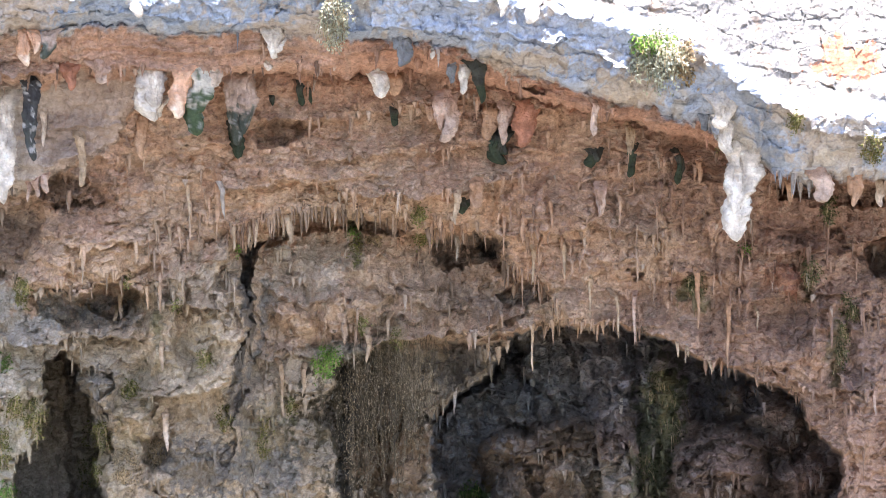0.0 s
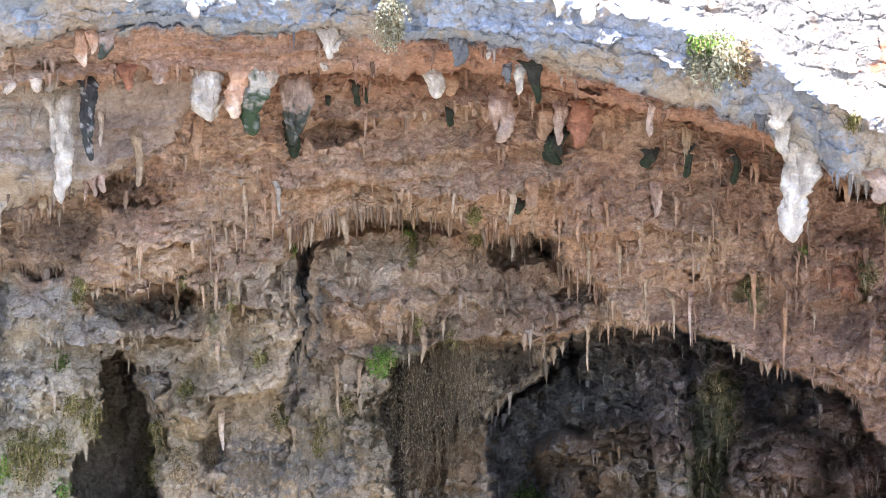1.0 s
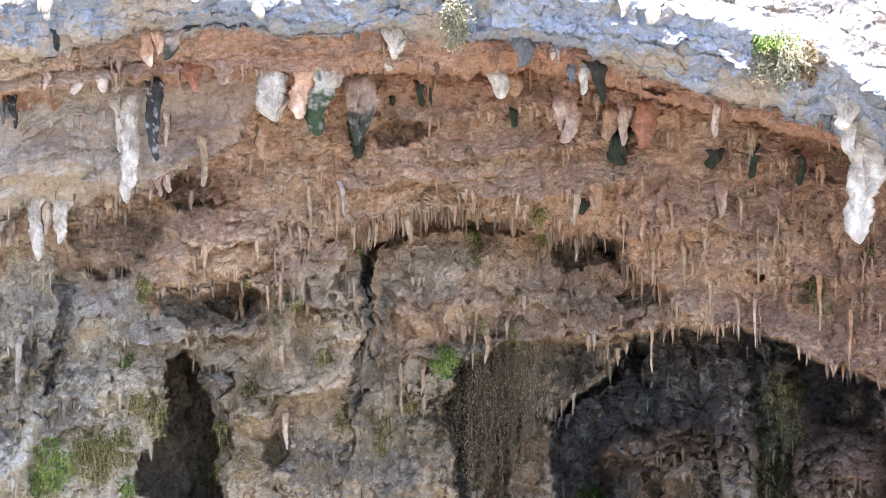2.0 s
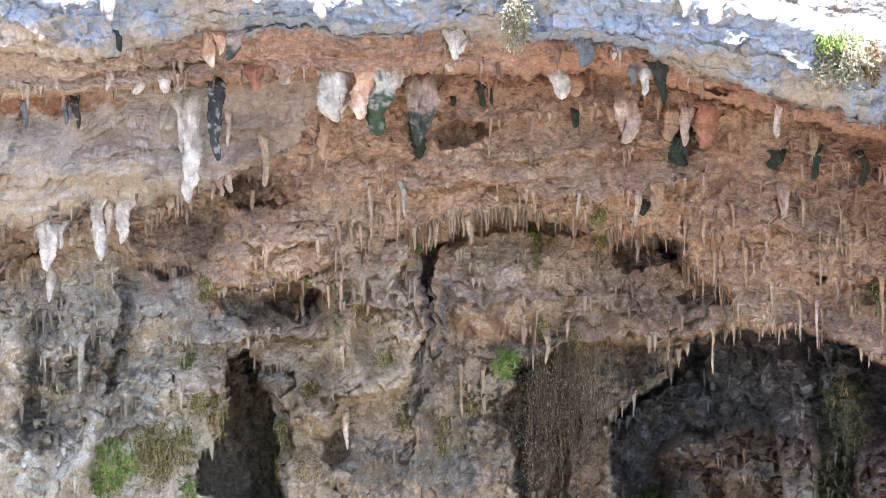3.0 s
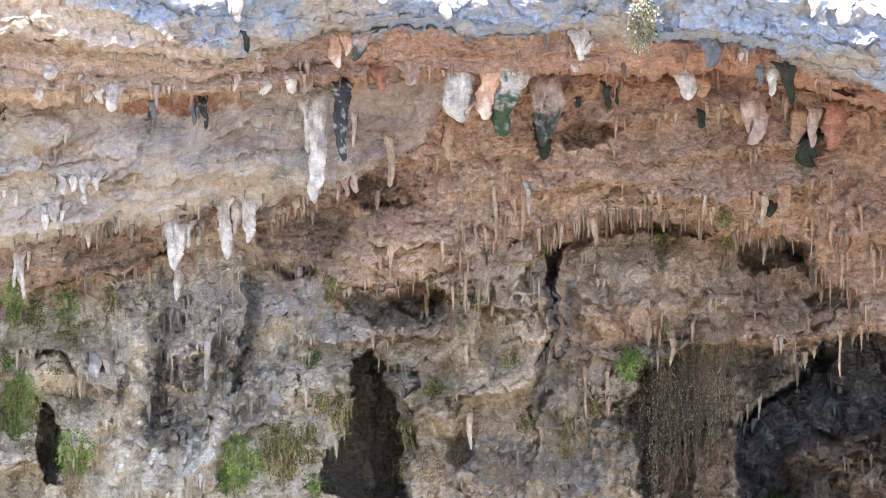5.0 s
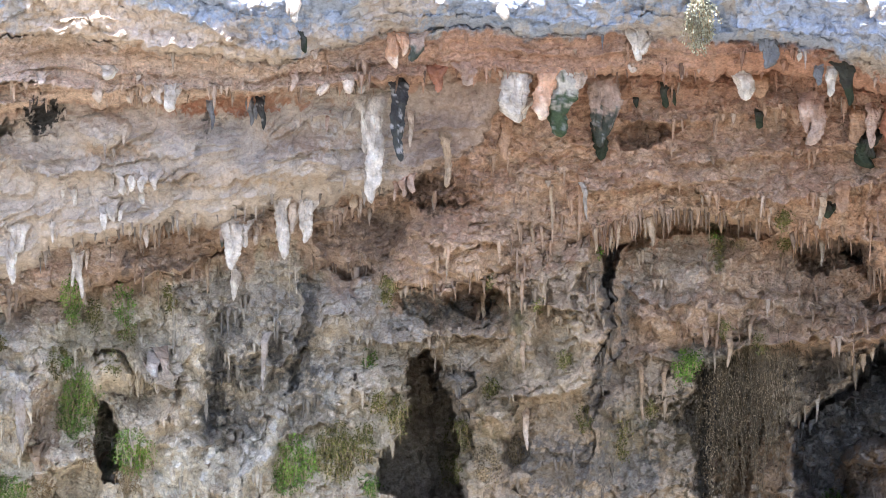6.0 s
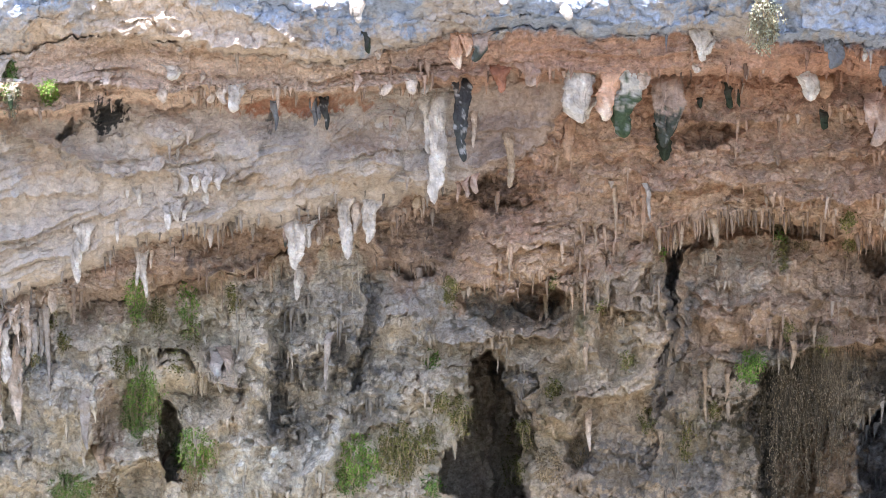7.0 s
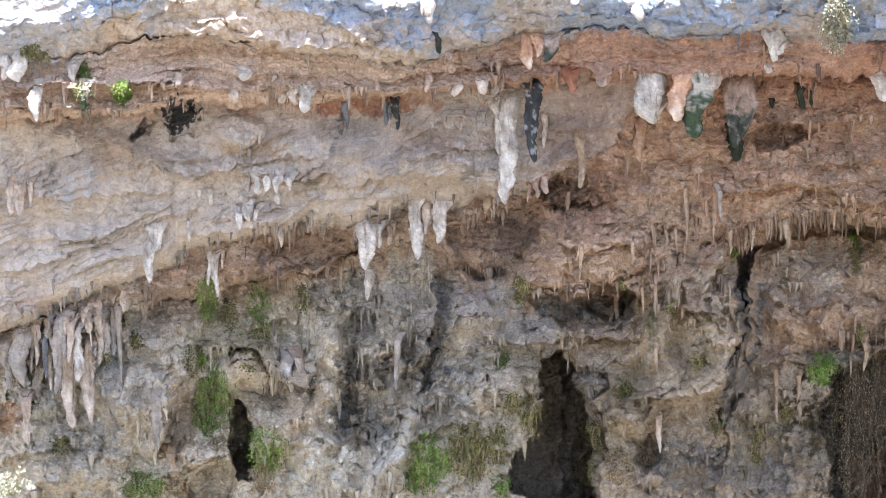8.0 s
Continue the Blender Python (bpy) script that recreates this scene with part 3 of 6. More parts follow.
pit(1.5, 0.1, (5.49, -7.71), (6.62, -7.57), (8.79, -7.76), (8.42, -8.21), (7.85, -8.56), (7.28, -9.04), (6.66, -9.52), (6.57, -9.90), (5.65, -9.99), (5.33, -9.14))
# Western wall.
pit(1.2, 0.06, (-3.72, -7.96), (-3.10, -8.11), (-2.39, -8.28), (-2.29, -8.85), (-2.61, -9.10), (-2.36, -9.57), (-2.41, -10.61), (-2.55, -12.06), (-3.62, -12.03), (-3.58, -8.98))
pit(5.5, 0.06, (-4.19, -8.05), (-3.90, -7.83), (-3.50, -7.93), (-3.22, -8.22), (-3.17, -8.83), (-2.99, -9.19), (-2.78, -9.96), (-2.71, -12.05), (-5.15, -12.00), (-5.04, -10.59), (-4.44, -10.25), (-4.30, -9.45), (-4.32, -8.81))
pit(4.5, 0.05, (-13.23, -9.23), (-13.04, -9.40), (-12.81, -9.77), (-12.52, -10.34), (-12.44, -10.84), (-12.69, -11.67), (-13.11, -11.76), (-13.19, -10.85), (-13.15, -10.02))
bulge((-10.35, -8.33), 0.6, 1.7, 0.5, edge=0.8)
pit(0.4, 0.1, (-10.10, -7.26), (-9.53, -6.72), (-8.87, -6.87), (-8.91, -7.82), (-9.37, -8.18), (-9.99, -8.16))
pit(0.4, 0.08, (-10.27, -8.98), (-9.86, -8.57), (-9.37, -8.81), (-9.21, -9.79), (-9.70, -10.29), (-10.19, -9.80))
pit(0.35, 0.08, (-7.19, -5.52), (-6.72, -5.84), (-6.80, -6.81), (-7.05, -7.55), (-7.49, -8.28), (-7.32, -6.82))
rib(0.26, 0.5, (-7.93, -9.84), (-8.19, -10.59), (-8.55, -11.09), (-9.13, -11.89))
rib(0.14, 0.35, (-8.55, -7.49), (-8.43, -8.30), (-8.39, -8.95))
rib(0.12, 0.3, (-8.91, -10.60), (-9.13, -11.51), taper=0.5)
bulge((-12.67, -8.45), 1.0, 0.75, 0.8, edge=0.7)
ledge(0.7, 0.8, (-13.59, -9.04), (-13.14, -9.30), (-12.68, -9.74), (-12.18, -10.34), (-11.61, -10.85))
ledge(0.6, 0.6, (-12.01, -9.10), (-11.68, -8.71), (-11.18, -8.97), (-10.69, -8.99))
ledge(0.6, 0.7, (-14.54, -11.75), (-14.20, -11.41), (-13.36, -11.09), (-12.94, -10.85))
ledge(0.5, 0.6, (-8.39, -10.59), (-7.73, -10.33), (-6.75, -9.90), (-5.78, -9.80))
ledge(0.5, 0.7, (-9.86, -8.40), (-9.04, -8.31), (-8.06, -8.37), (-6.75, -7.46))
bulge((-16.28, -9.25), 1.4, 1.0, 0.55, edge=0.6)
rib(0.26, 0.6, (-15.01, -8.90), (-15.16, -9.90), (-15.60, -10.90))
bulge((-18.43, -11.46), 1.2, 0.7, 0.5, edge=0.7)
bulge((-15.83, -7.43), 0.9, 0.8, 0.4, edge=0.7)
bulge((-6.59, -6.65), 1.6, 0.8, 0.3)
bulge((-7.24, -2.46), 1.15, 0.5, 0.4, turn=-6, edge=0.6)
pit(0.6, 0.05, (-16.23, -1.77), (-16.01, -1.33), (-15.68, -1.17), (-15.73, -1.56), (-15.97, -1.79))
ledge(0.55, 0.6, (-15.61, -2.75), (-14.95, -2.69), (-14.37, -2.85), (-13.29, -2.65), (-12.46, -2.73), (-11.31, -3.00), (-10.00, -2.64))
ledge(0.55, 0.5, (-19.62, -1.29), (-18.44, -1.57), (-17.27, -1.69), (-16.10, -2.05), (-14.95, -2.66))
ledge(0.5, 0.5, (-18.26, -0.39), (-16.92, -0.23), (-15.25, -0.26), (-14.26, -0.47))
ledge(0.55, 0.35, (-18.27, -0.88), (-17.09, -1.04), (-15.76, -0.88), (-14.92, -0.68), (-13.93, -0.87))
ledge(0.3, 0.4, (-16.48, 1.13), (-15.57, 1.10), (-14.08, 1.19), (-12.76, 1.06), (-11.29, 0.90), (-9.99, 0.77))
ledge(0.2, 0.35, (-11.12, 1.86), (-10.15, 1.50), (-9.18, 0.97), (-8.05, 0.49), (-6.92, 0.41))


def plates(fu, fv, seed):
    """Broken faces: every plate of rock is a plane with a tilt and height of its own."""
    x, y = UW * fu + 0.25 * mid_a, VW * fv + 0.25 * mid_b
    xi, yi = np.floor(x).astype(np.int32), np.floor(y).astype(np.int32)
    rs_ = np.random.RandomState(seed)
    tx, ty, tv = (rs_.rand(256, 256).astype(np.float32) for _ in range(3))
    best, px, py, pv = np.full(x.shape, 9.0, np.float32), np.zeros(x.shape, np.float32), np.zeros(x.shape, np.float32), np.zeros(x.shape, np.float32)
    for i in (-1, 0, 1):
        for j in (-1, 0, 1):
            cx, cy = (xi + i) & 255, (yi + j) & 255
            dx, dy = x - (xi + i + tx[cx, cy]), y - (yi + j + ty[cx, cy])
            d = dx * dx + dy * dy
            near = d < best
            best, px, py, pv = np.where(near, d, best), np.where(near, dx, px), np.where(near, dy, py), np.where(near, tv[cx, cy], pv)
    return (pv - 0.5) + 0.8 * (np.cos(pv * 97) * px + np.sin(pv * 97) * py) + 0.5 * py


def lips(x, k, power):
    """Beds that jut out along their lower edge and fall back above it."""
    f = x * k
    return (1 - (f - np.floor(f))) ** power


def crumble(fu, fv, seed):
    """Rounded lumps parted by narrow creases."""
    return np.abs(perlin(UW * fu, VW * fv, seed)) ** 0.7 + 0.5 * np.abs(perlin(UW * fu * 2.3 + 7, VW * fv * 2.3, seed + 3)) ** 0.7


Z0, Z1, Z2, Z3, Z4 = zone(0), zone(1), zone(2), zone(3), zone(4) * (1 - 0.3 * smooth(0.2, 0.8, over))
slow, slow_b = fbm(U * 0.35, V * 0.55, 71, 3, 0.4), fbm(U * 0.45, V * 0.45, 72, 3)
mid_a, mid_b = fbm(U * 1.1, V * 1.4, 73, 3, 0.45), fbm(U * 1.3, V * 0.8, 74, 3, 0.45)
fine = fbm(U * 4.5, V * 4.5, 75, 3, 0.6)
here, there = smooth(-0.35, 0.35, slow_b + 0.3 * mid_a), smooth(-0.3, 0.4, mid_b - 0.4 * slow)
cracks = -smooth(0.05, 0.0, np.abs(perlin(UW * 0.9 + 0.3 * mid_a, VW * 0.9, 131))) * here
# Rim and strata: thin beds that follow the edge of the roof.
dip = V - 0.5 * (RIM(U) + SUNNY(U))
Y += Z4 * (0.10 * here * lips(dip + 0.35 * slow + 0.14 * mid_a, 1.7, 1.4) + 0.05 * there * lips(dip + 0.25 * slow + 0.14 * mid_a, 4.0, 1.3) - 0.11 * mid_a)
dip = V - 0.5 * (RIM(U) + STRATA(U))
Y -= Z3 * (0.34 * here * lips(dip + 0.25 * slow, 1.7, 1.6) + 0.14 * there * lips(dip + 0.06 * mid_a + 0.2 * slow, 3.8, 1.4) + 0.06 * (1 - 0.6 * there) * lips(dip + 0.08 * mid_b + 0.15 * slow, 7.0, 1.3) + 0.10 * mid_b)
# Slab: broad sheets of flowstone that dip to the west, flaking along their lower edges.
dip = V - np.interp(U, (-75, -21, -14, -7, 0), (-24.0, -4.6, -2.1, -0.56, 0)) + 0.45 * slow
Y -= Z2 * (0.30 * here * lips(dip, 0.9, 2.2) + 0.13 * there * lips(dip + 0.08 * mid_a, 2.3, 1.8) + 0.07 * (0.3 + there) * lips(dip + 0.10 * mid_b, 4.7, 1.6) + 0.03 * cracks + 0.18 * slow_b + 0.07 * mid_b)
# Ceiling: crumbly, in ragged short shelves.
Y -= Z1 * (0.26 * here * lips(V + 0.04 * U + 0.5 * slow + 0.10 * mid_b, 1.15, 1.6) + 0.17 * there * lips(V + 0.35 * mid_a, 2.4, 1.3) + 0.11 * lips(V + 0.2 * mid_b, 3.6, 1.4) + 0.22 * slow_b + 0.16 * mid_b)
# Back wall: bosses and draperies with hanging undersides.
flutes = ridged(U * 1.7 + 0.5 * slow + 0.15 * mid_a, V * 0.28 + 0.2 * slow_b, 92, 2)
Y -= Z0 * (0.30 * here * lips(V + 0.7 * mid_b + 0.4 * slow, 0.75, 2.2) + 0.24 * there * lips(V + 0.4 * mid_a, 1.7, 1.7) + 0.07 * there * lips(V + 0.35 * mid_b, 3.3, 1.5) + 0.15 * flutes * (1 - 0.6 * here) + 0.04 * cracks + 0.30 * slow_b + 0.15 * mid_b)
Y -= deep * (0.9 * lips(V + 0.3 * U + 0.9 * mid_b, 0.55, 1.5) * here + 0.35 * lips(V - 0.2 * U + 0.7 * mid_a, 1.1, 1.4) + 0.4 * slow_b + 0.2 * mid_a)
forward = 54.8 - 0.17 * (V + 4) - Y  # the roof shades all that stands further back
Y += np.where((ZONE < 2) & (V < -4) & (forward > 0), 0.85 * forward, 0)
large, small_plates = plates(0.9, 1.1, 83), plates(2.4, 3.2, 86)
Y += (0.18 * Z0 + 0.15 * Z1 + 0.07 * Z2 + 0.08 * Z3 + 0.16 * Z4 + 0.5 * deep) * large
Y += (0.09 * Z0 + 0.10 * Z1 + 0.025 * Z2 + 0.045 * Z3 + 0.09 * Z4 + 0.15 * deep) * small_plates
bare = smooth(0.2, 0.8, over) * zone(4)
Y -= bare * (0.07 * here * lips(V - 0.5 * RIM(U) + 0.3 * slow, 1.3, 1.2) + 0.04 * there * lips(V - 0.5 * RIM(U) + 0.2 * mid_a, 3.2, 1.2) + 0.18 * small_plates + 0.15 * large)
lumps = crumble(1.5, 1.3, 161) - 0.6
Y -= (0.09 * Z0 + 0.09 * Z1 + 0.03 * Z2 + 0.06 * Z3 + 0.06 * Z4 + 0.25 * deep) * lumps
Y -= (0.03 * Z0 + 0.045 * Z1 + 0.008 * Z2 + 0.02 * Z3 + 0.02 * Z4) * (crumble(4.2, 4.6, 166) - 0.6)
Y += (0.03 * Z0 + 0.04 * Z1 + 0.012 * Z2 + 0.02 * Z3 + 0.025 * Z4) * fine

# Tints of the rock: minerals and stains, with some shade painted in.
TINT = np.empty(U.shape + (3,))
n1, n2, n3 = fbm(U * 0.35, V * 0.45, 101, 4), fbm(U * 1.4, V * 1.4, 102, 5, 0.6), fbm(U * 2.0, V * 0.35, 103, 5, 0.55)


def wash(mask, *colour):
    m = np.clip(mask, 0, 1)[..., None]
    TINT[...] = TINT * (1 - m) + np.array(colour) * m


n4 = fbm(U * 5, V * 4, 104, 4, 0.65)


def above(edge, fade=0.25):
    """1 above an edge, fading out raggedly below it."""
    return smooth(-fade, 0.3 * fade, VW - edge(U) + fade * (0.8 * n2 + 0.5 * n3))


west = smooth(-2.0, -8.0, U)
K1, K2, K3, K4 = above(CEILING, 0.8), above(SLAB, 0.15), above(STRATA, 0.2), above(RIM, 0.15)
TINT[...] = (0.60, 0.50, 0.40)
wash(0.9 * west, 0.86, 0.765, 0.64)
wash(smooth(3, 8, U) * smooth(-7, -5, V) * 0.6, 0.46, 0.33, 0.22)
# Middle wall toned down to carry the overhang's shade.
wash((1 - K1) * smooth(-5, -2, U) * smooth(5, 2, U) * 0.5, 0.62, 0.485, 0.365)
wash((1 - K1) * smooth(1.0, 2.5, U) * smooth(-8.2, -7.4, V) * 0.85, 0.76, 0.54, 0.42)
wash((1 - K1) * smooth(-5, -3, U) * smooth(2, 1, U) * smooth(-9.5, -7.5, V) * 0.55, 0.66, 0.52, 0.39)
wash(K1, 0.73, 0.48, 0.335)
wash(K1 * smooth(-0.2, 0.6, n1 + 0.5 * n2) * 0.8, 0.78, 0.575, 0.42)
wash(smooth(9, 15, U + n2) * 0.75, 0.57, 0.375, 0.28)
wash(K1 * smooth(-1.4, 0.2, V) * 0.7, 0.59, 0.33, 0.235)
wash(K1 * west * 0.7, 0.58, 0.475, 0.385)
wash(K2, 0.745, 0.65, 0.565)
wash(K2 * smooth(0.1, 0.7, n2 + n1) * 0.2, 0.62, 0.50, 0.38)
wash(K2 * smooth(0.2, 0.5, n3 + 0.3 * n4) * 0.4, 0.55, 0.51, 0.46)
wash(K2 * smooth(-5.2, -3.2, U) * 0.75, 0.56, 0.42, 0.345)
wash(K3, 0.70, 0.45, 0.335)
wash(K3 * smooth(-3, -9, U) * 0.9, 0.86, 0.675, 0.54)
wash(K3 * smooth(0.0, 0.5, n1 + n4 * 0.5) * 0.3, 0.66, 0.53, 0.42)
wash(K3 * smooth(2, 6, U) * 0.9, 0.70, 0.41, 0.295)
# White rock; the blue of its sky-lit shade is painted into the tint.
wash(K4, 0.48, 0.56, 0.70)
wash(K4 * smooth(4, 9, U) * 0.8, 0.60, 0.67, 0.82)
wash(K4 * smooth(0.0, 0.35, n1 + 0.5 * n4) * 0.75, 0.72, 0.62, 0.53)
wash(K4 * smooth(0.1, 0.5, n2 - 0.3 * here) * 0.7, 0.68, 0.65, 0.61)
wash(K4 * smooth(0.25, 0.7, n1 + 0.4 * n2) * 0.5, 0.64, 0.53, 0.43)
# Above the sun line the tint is lowered to hold back the sunlight.
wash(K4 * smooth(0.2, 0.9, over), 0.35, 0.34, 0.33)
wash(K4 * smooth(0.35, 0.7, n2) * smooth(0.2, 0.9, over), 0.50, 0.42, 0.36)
CREAM_TOP = line((-19.92, 0.91), (-17.90, 1.07), (-16.56, 1.55), (-13.74, 2.51), (-10.96, 1.82), (-9.18, 1.02), (-6.92, 0.38), (-6.28, 0.17))
wash(K4 * (U < -6.2) * smooth(0.1, -0.1, VW - CREAM_TOP(U)) * 0.85, 0.83, 0.68, 0.54)
# Cavern shade and bluish haze are painted in by depth; brown rocks follow.
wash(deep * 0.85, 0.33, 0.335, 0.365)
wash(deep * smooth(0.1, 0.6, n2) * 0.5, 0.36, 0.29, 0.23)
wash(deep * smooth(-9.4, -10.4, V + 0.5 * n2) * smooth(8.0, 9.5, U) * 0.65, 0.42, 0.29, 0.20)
wash((1 - K1) * smooth(0.25, 0.6, n3 + 0.4 * n4) * 0.12, 0.20, 0.19, 0.175)
wash((1 - 0.5 * K1) * (1 - K2) * smooth(0.3, 0.7, -n3 + 0.4 * n4) * 0.3, 0.55, 0.48, 0.41)
wash((1 - K2) * smooth(0.35, 0.8, n2 - 0.2 * n1 + 0.3 * n4) * 0.12, 0.24, 0.165, 0.115)


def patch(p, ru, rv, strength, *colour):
    """A mineral, soot or painted-shade patch with a ragged outline."""
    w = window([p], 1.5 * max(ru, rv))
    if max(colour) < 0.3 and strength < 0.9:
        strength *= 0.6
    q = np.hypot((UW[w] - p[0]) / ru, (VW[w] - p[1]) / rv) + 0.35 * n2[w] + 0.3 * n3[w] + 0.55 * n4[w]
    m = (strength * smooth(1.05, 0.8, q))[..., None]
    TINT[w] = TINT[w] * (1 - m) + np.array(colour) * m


def streak(wide, strength, colour, *pts):
    """A run-down stain or painted shade along a line."""
    w = window(pts, wide + 0.4)
    d, s = along(list(pts), UW[w], V[w])
    m = (strength * smooth(1.0, 0.35, d / wide + 0.25 * n3[w] + 0.2 * n2[w] + 0.35 * n4[w]))[..., None]
    TINT[w] = TINT[w] * (1 - m) + np.array(colour) * m


BLACK, WHITE, ALGA, SHADE_BLUE = (0.045, 0.047, 0.05), (0.72, 0.68, 0.62), (0.10, 0.125, 0.045), (0.36, 0.40, 0.47)
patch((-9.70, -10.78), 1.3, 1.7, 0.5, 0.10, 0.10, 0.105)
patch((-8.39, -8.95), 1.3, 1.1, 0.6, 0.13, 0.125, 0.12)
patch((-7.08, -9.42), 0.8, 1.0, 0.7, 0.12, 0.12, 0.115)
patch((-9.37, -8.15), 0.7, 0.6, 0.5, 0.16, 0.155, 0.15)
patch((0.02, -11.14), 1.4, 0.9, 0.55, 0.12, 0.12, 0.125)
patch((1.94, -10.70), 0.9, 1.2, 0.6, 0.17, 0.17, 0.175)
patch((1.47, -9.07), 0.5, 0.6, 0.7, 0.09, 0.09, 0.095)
# Shade painted under the western boss and in the crevice.
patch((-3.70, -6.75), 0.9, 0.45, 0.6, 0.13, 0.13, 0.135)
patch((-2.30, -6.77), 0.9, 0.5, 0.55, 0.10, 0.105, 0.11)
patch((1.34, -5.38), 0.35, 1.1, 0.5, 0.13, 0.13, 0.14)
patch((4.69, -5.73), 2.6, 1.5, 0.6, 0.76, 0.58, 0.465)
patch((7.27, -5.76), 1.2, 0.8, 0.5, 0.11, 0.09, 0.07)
# Shade painted under the fringe lip and in the ceiling hollows.
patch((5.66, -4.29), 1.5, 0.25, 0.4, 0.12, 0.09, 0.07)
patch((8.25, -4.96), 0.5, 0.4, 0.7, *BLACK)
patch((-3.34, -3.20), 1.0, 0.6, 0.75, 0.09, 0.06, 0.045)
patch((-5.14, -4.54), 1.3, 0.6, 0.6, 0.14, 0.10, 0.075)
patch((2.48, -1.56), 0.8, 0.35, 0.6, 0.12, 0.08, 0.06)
patch((-17.88, -9.12), 2.0, 2.2, 0.6, 0.60, 0.57, 0.52)
patch((-17.52, -7.62), 1.5, 1.1, 0.6, 0.60, 0.60, 0.60)
patch((-10.86, -11.30), 1.0, 0.8, 0.9, 0.78, 0.74, 0.68)
patch((-17.83, -5.47), 2.0, 1.0, 0.6, 0.78, 0.69, 0.60)
patch((-16.95, -3.00), 2.4, 0.7, 0.5, 0.78, 0.69, 0.60)
patch((-9.87, -11.61), 0.3, 0.6, 0.8, *WHITE)
patch((-8.72, -10.60), 0.3, 0.8, 0.6, 0.55, 0.52, 0.47)
patch((-11.85, -9.18), 0.5, 0.5, 0.6, 0.58, 0.50, 0.40)
patch((-8.06, -6.83), 1.4, 1.2, 0.4, 0.38, 0.33, 0.28)
patch((-2.63, -8.36), 1.5, 0.8, 0.4, 0.40, 0.37, 0.33)
patch((3.41, -5.08), 1.1, 0.5, 0.6, 0.70, 0.62, 0.53)
patch((1.97, -6.82), 0.3, 0.8, 0.5, 0.33, 0.32, 0.31)
patch((2.11, -9.41), 0.4, 0.5, 0.6, 0.46, 0.40, 0.31)
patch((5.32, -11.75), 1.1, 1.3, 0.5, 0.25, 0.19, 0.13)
# Behind the roots: dark damp wall, with the side cave's shade painted in.
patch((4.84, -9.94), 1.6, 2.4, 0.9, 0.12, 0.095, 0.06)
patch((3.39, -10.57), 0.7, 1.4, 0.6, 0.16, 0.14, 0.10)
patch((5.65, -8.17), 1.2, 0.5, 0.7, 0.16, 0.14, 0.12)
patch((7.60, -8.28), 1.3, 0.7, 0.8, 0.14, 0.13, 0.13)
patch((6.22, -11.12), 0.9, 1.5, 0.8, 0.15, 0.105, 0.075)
patch((17.03, -5.87), 0.6, 0.5, 0.8, 0.46, 0.20, 0.13)
patch((18.78, 0.34), 1.0, 0.5, 0.9, 0.62, 0.28, 0.17)
patch((18.23, -7.70), 1.6, 1.6, 0.4, 0.33, 0.19, 0.15)
patch((12.06, -11.74), 1.0, 1.0, 0.6, 0.50, 0.44, 0.35)
patch((10.23, -11.20), 1.0, 0.9, 0.5, 0.33, 0.22, 0.14)
patch((13.30, -10.27), 0.7, 2.6, 0.7, 0.09, 0.115, 0.045)
patch((11.54, -8.26), 1.2, 0.8, 0.6, 0.33, 0.31, 0.31)
patch((9.40, -9.21), 0.6, 0.6, 0.6, 0.25, 0.26, 0.28)
patch((7.77, -12.14), 0.45, 0.4, 0.9, 0.08, 0.17, 0.03)
patch((16.09, -11.66), 1.8, 1.0, 0.6, 0.15, 0.09, 0.06)
patch((-14.60, -1.28), 0.45, 0.55, 0.95, *BLACK)
patch((-12.78, -1.60), 0.7, 0.4, 0.7, 0.58, 0.52, 0.46)
patch((-9.18, -0.87), 2.0, 0.25, 0.8, 0.48, 0.19, 0.10)
patch((-7.40, -1.82), 1.6, 0.45, 0.5, 0.50, 0.33, 0.22)
patch((-9.68, -2.80), 2.4, 0.35, 0.3, 0.52, 0.36, 0.20)
patch((-12.62, -2.00), 0.9, 0.25, 0.3, 0.52, 0.36, 0.20)
patch((-9.67, -1.83), 1.2, 0.7, 0.6, 0.47, 0.43, 0.40)
patch((-15.23, 1.79), 0.4, 0.6, 0.6, 0.48, 0.50, 0.54)
patch((-14.08, 1.46), 2.2, 0.7, 0.6, 0.62, 0.50, 0.38)
patch((-18.91, 1.23), 1.8, 0.9, 0.6, 0.55, 0.56, 0.58)
patch((-19.77, -9.98), 0.6, 0.4, 0.7, 0.50, 0.27, 0.14)
patch((-11.99, -6.23), 1.4, 0.9, 0.45, 0.44, 0.34, 0.22)
patch((-12.99, -7.39), 0.9, 1.2, 0.4, 0.40, 0.30, 0.19)
patch((-10.67, -4.91), 1.6, 0.5, 0.6, 0.42, 0.28, 0.19)
for q, w_, k in (((-16.45, -2.51), 0.8, 0.4), ((-1.17, -4.24), 1.4, 0.5), ((-2.75, -5.33), 1.3, 0.6), ((4.06, -3.16), 1.8, 0.4), ((10.54, -6.61), 1.3, 0.6), ((6.63, -7.05), 1.2, 0.5), ((12.84, -4.84), 1.6, 0.4), ((-0.73, -7.43), 1.2, 0.5)):
    patch(q, w_, 0.6 * w_, k, 0.74, 0.55, 0.39)
streak(0.45, 0.8, (0.74, 0.66, 0.56), (15.04, -0.95), (15.47, -1.60), (16.14, -2.58))
patch((12.48, -0.55), 0.9, 0.3, 0.8, 0.70, 0.60, 0.50)
patch((9.37, 0.34), 1.6, 0.35, 0.8, 0.70, 0.60, 0.50)
patch((18.16, -2.59), 0.7, 0.4, 0.8, 0.74, 0.67, 0.58)
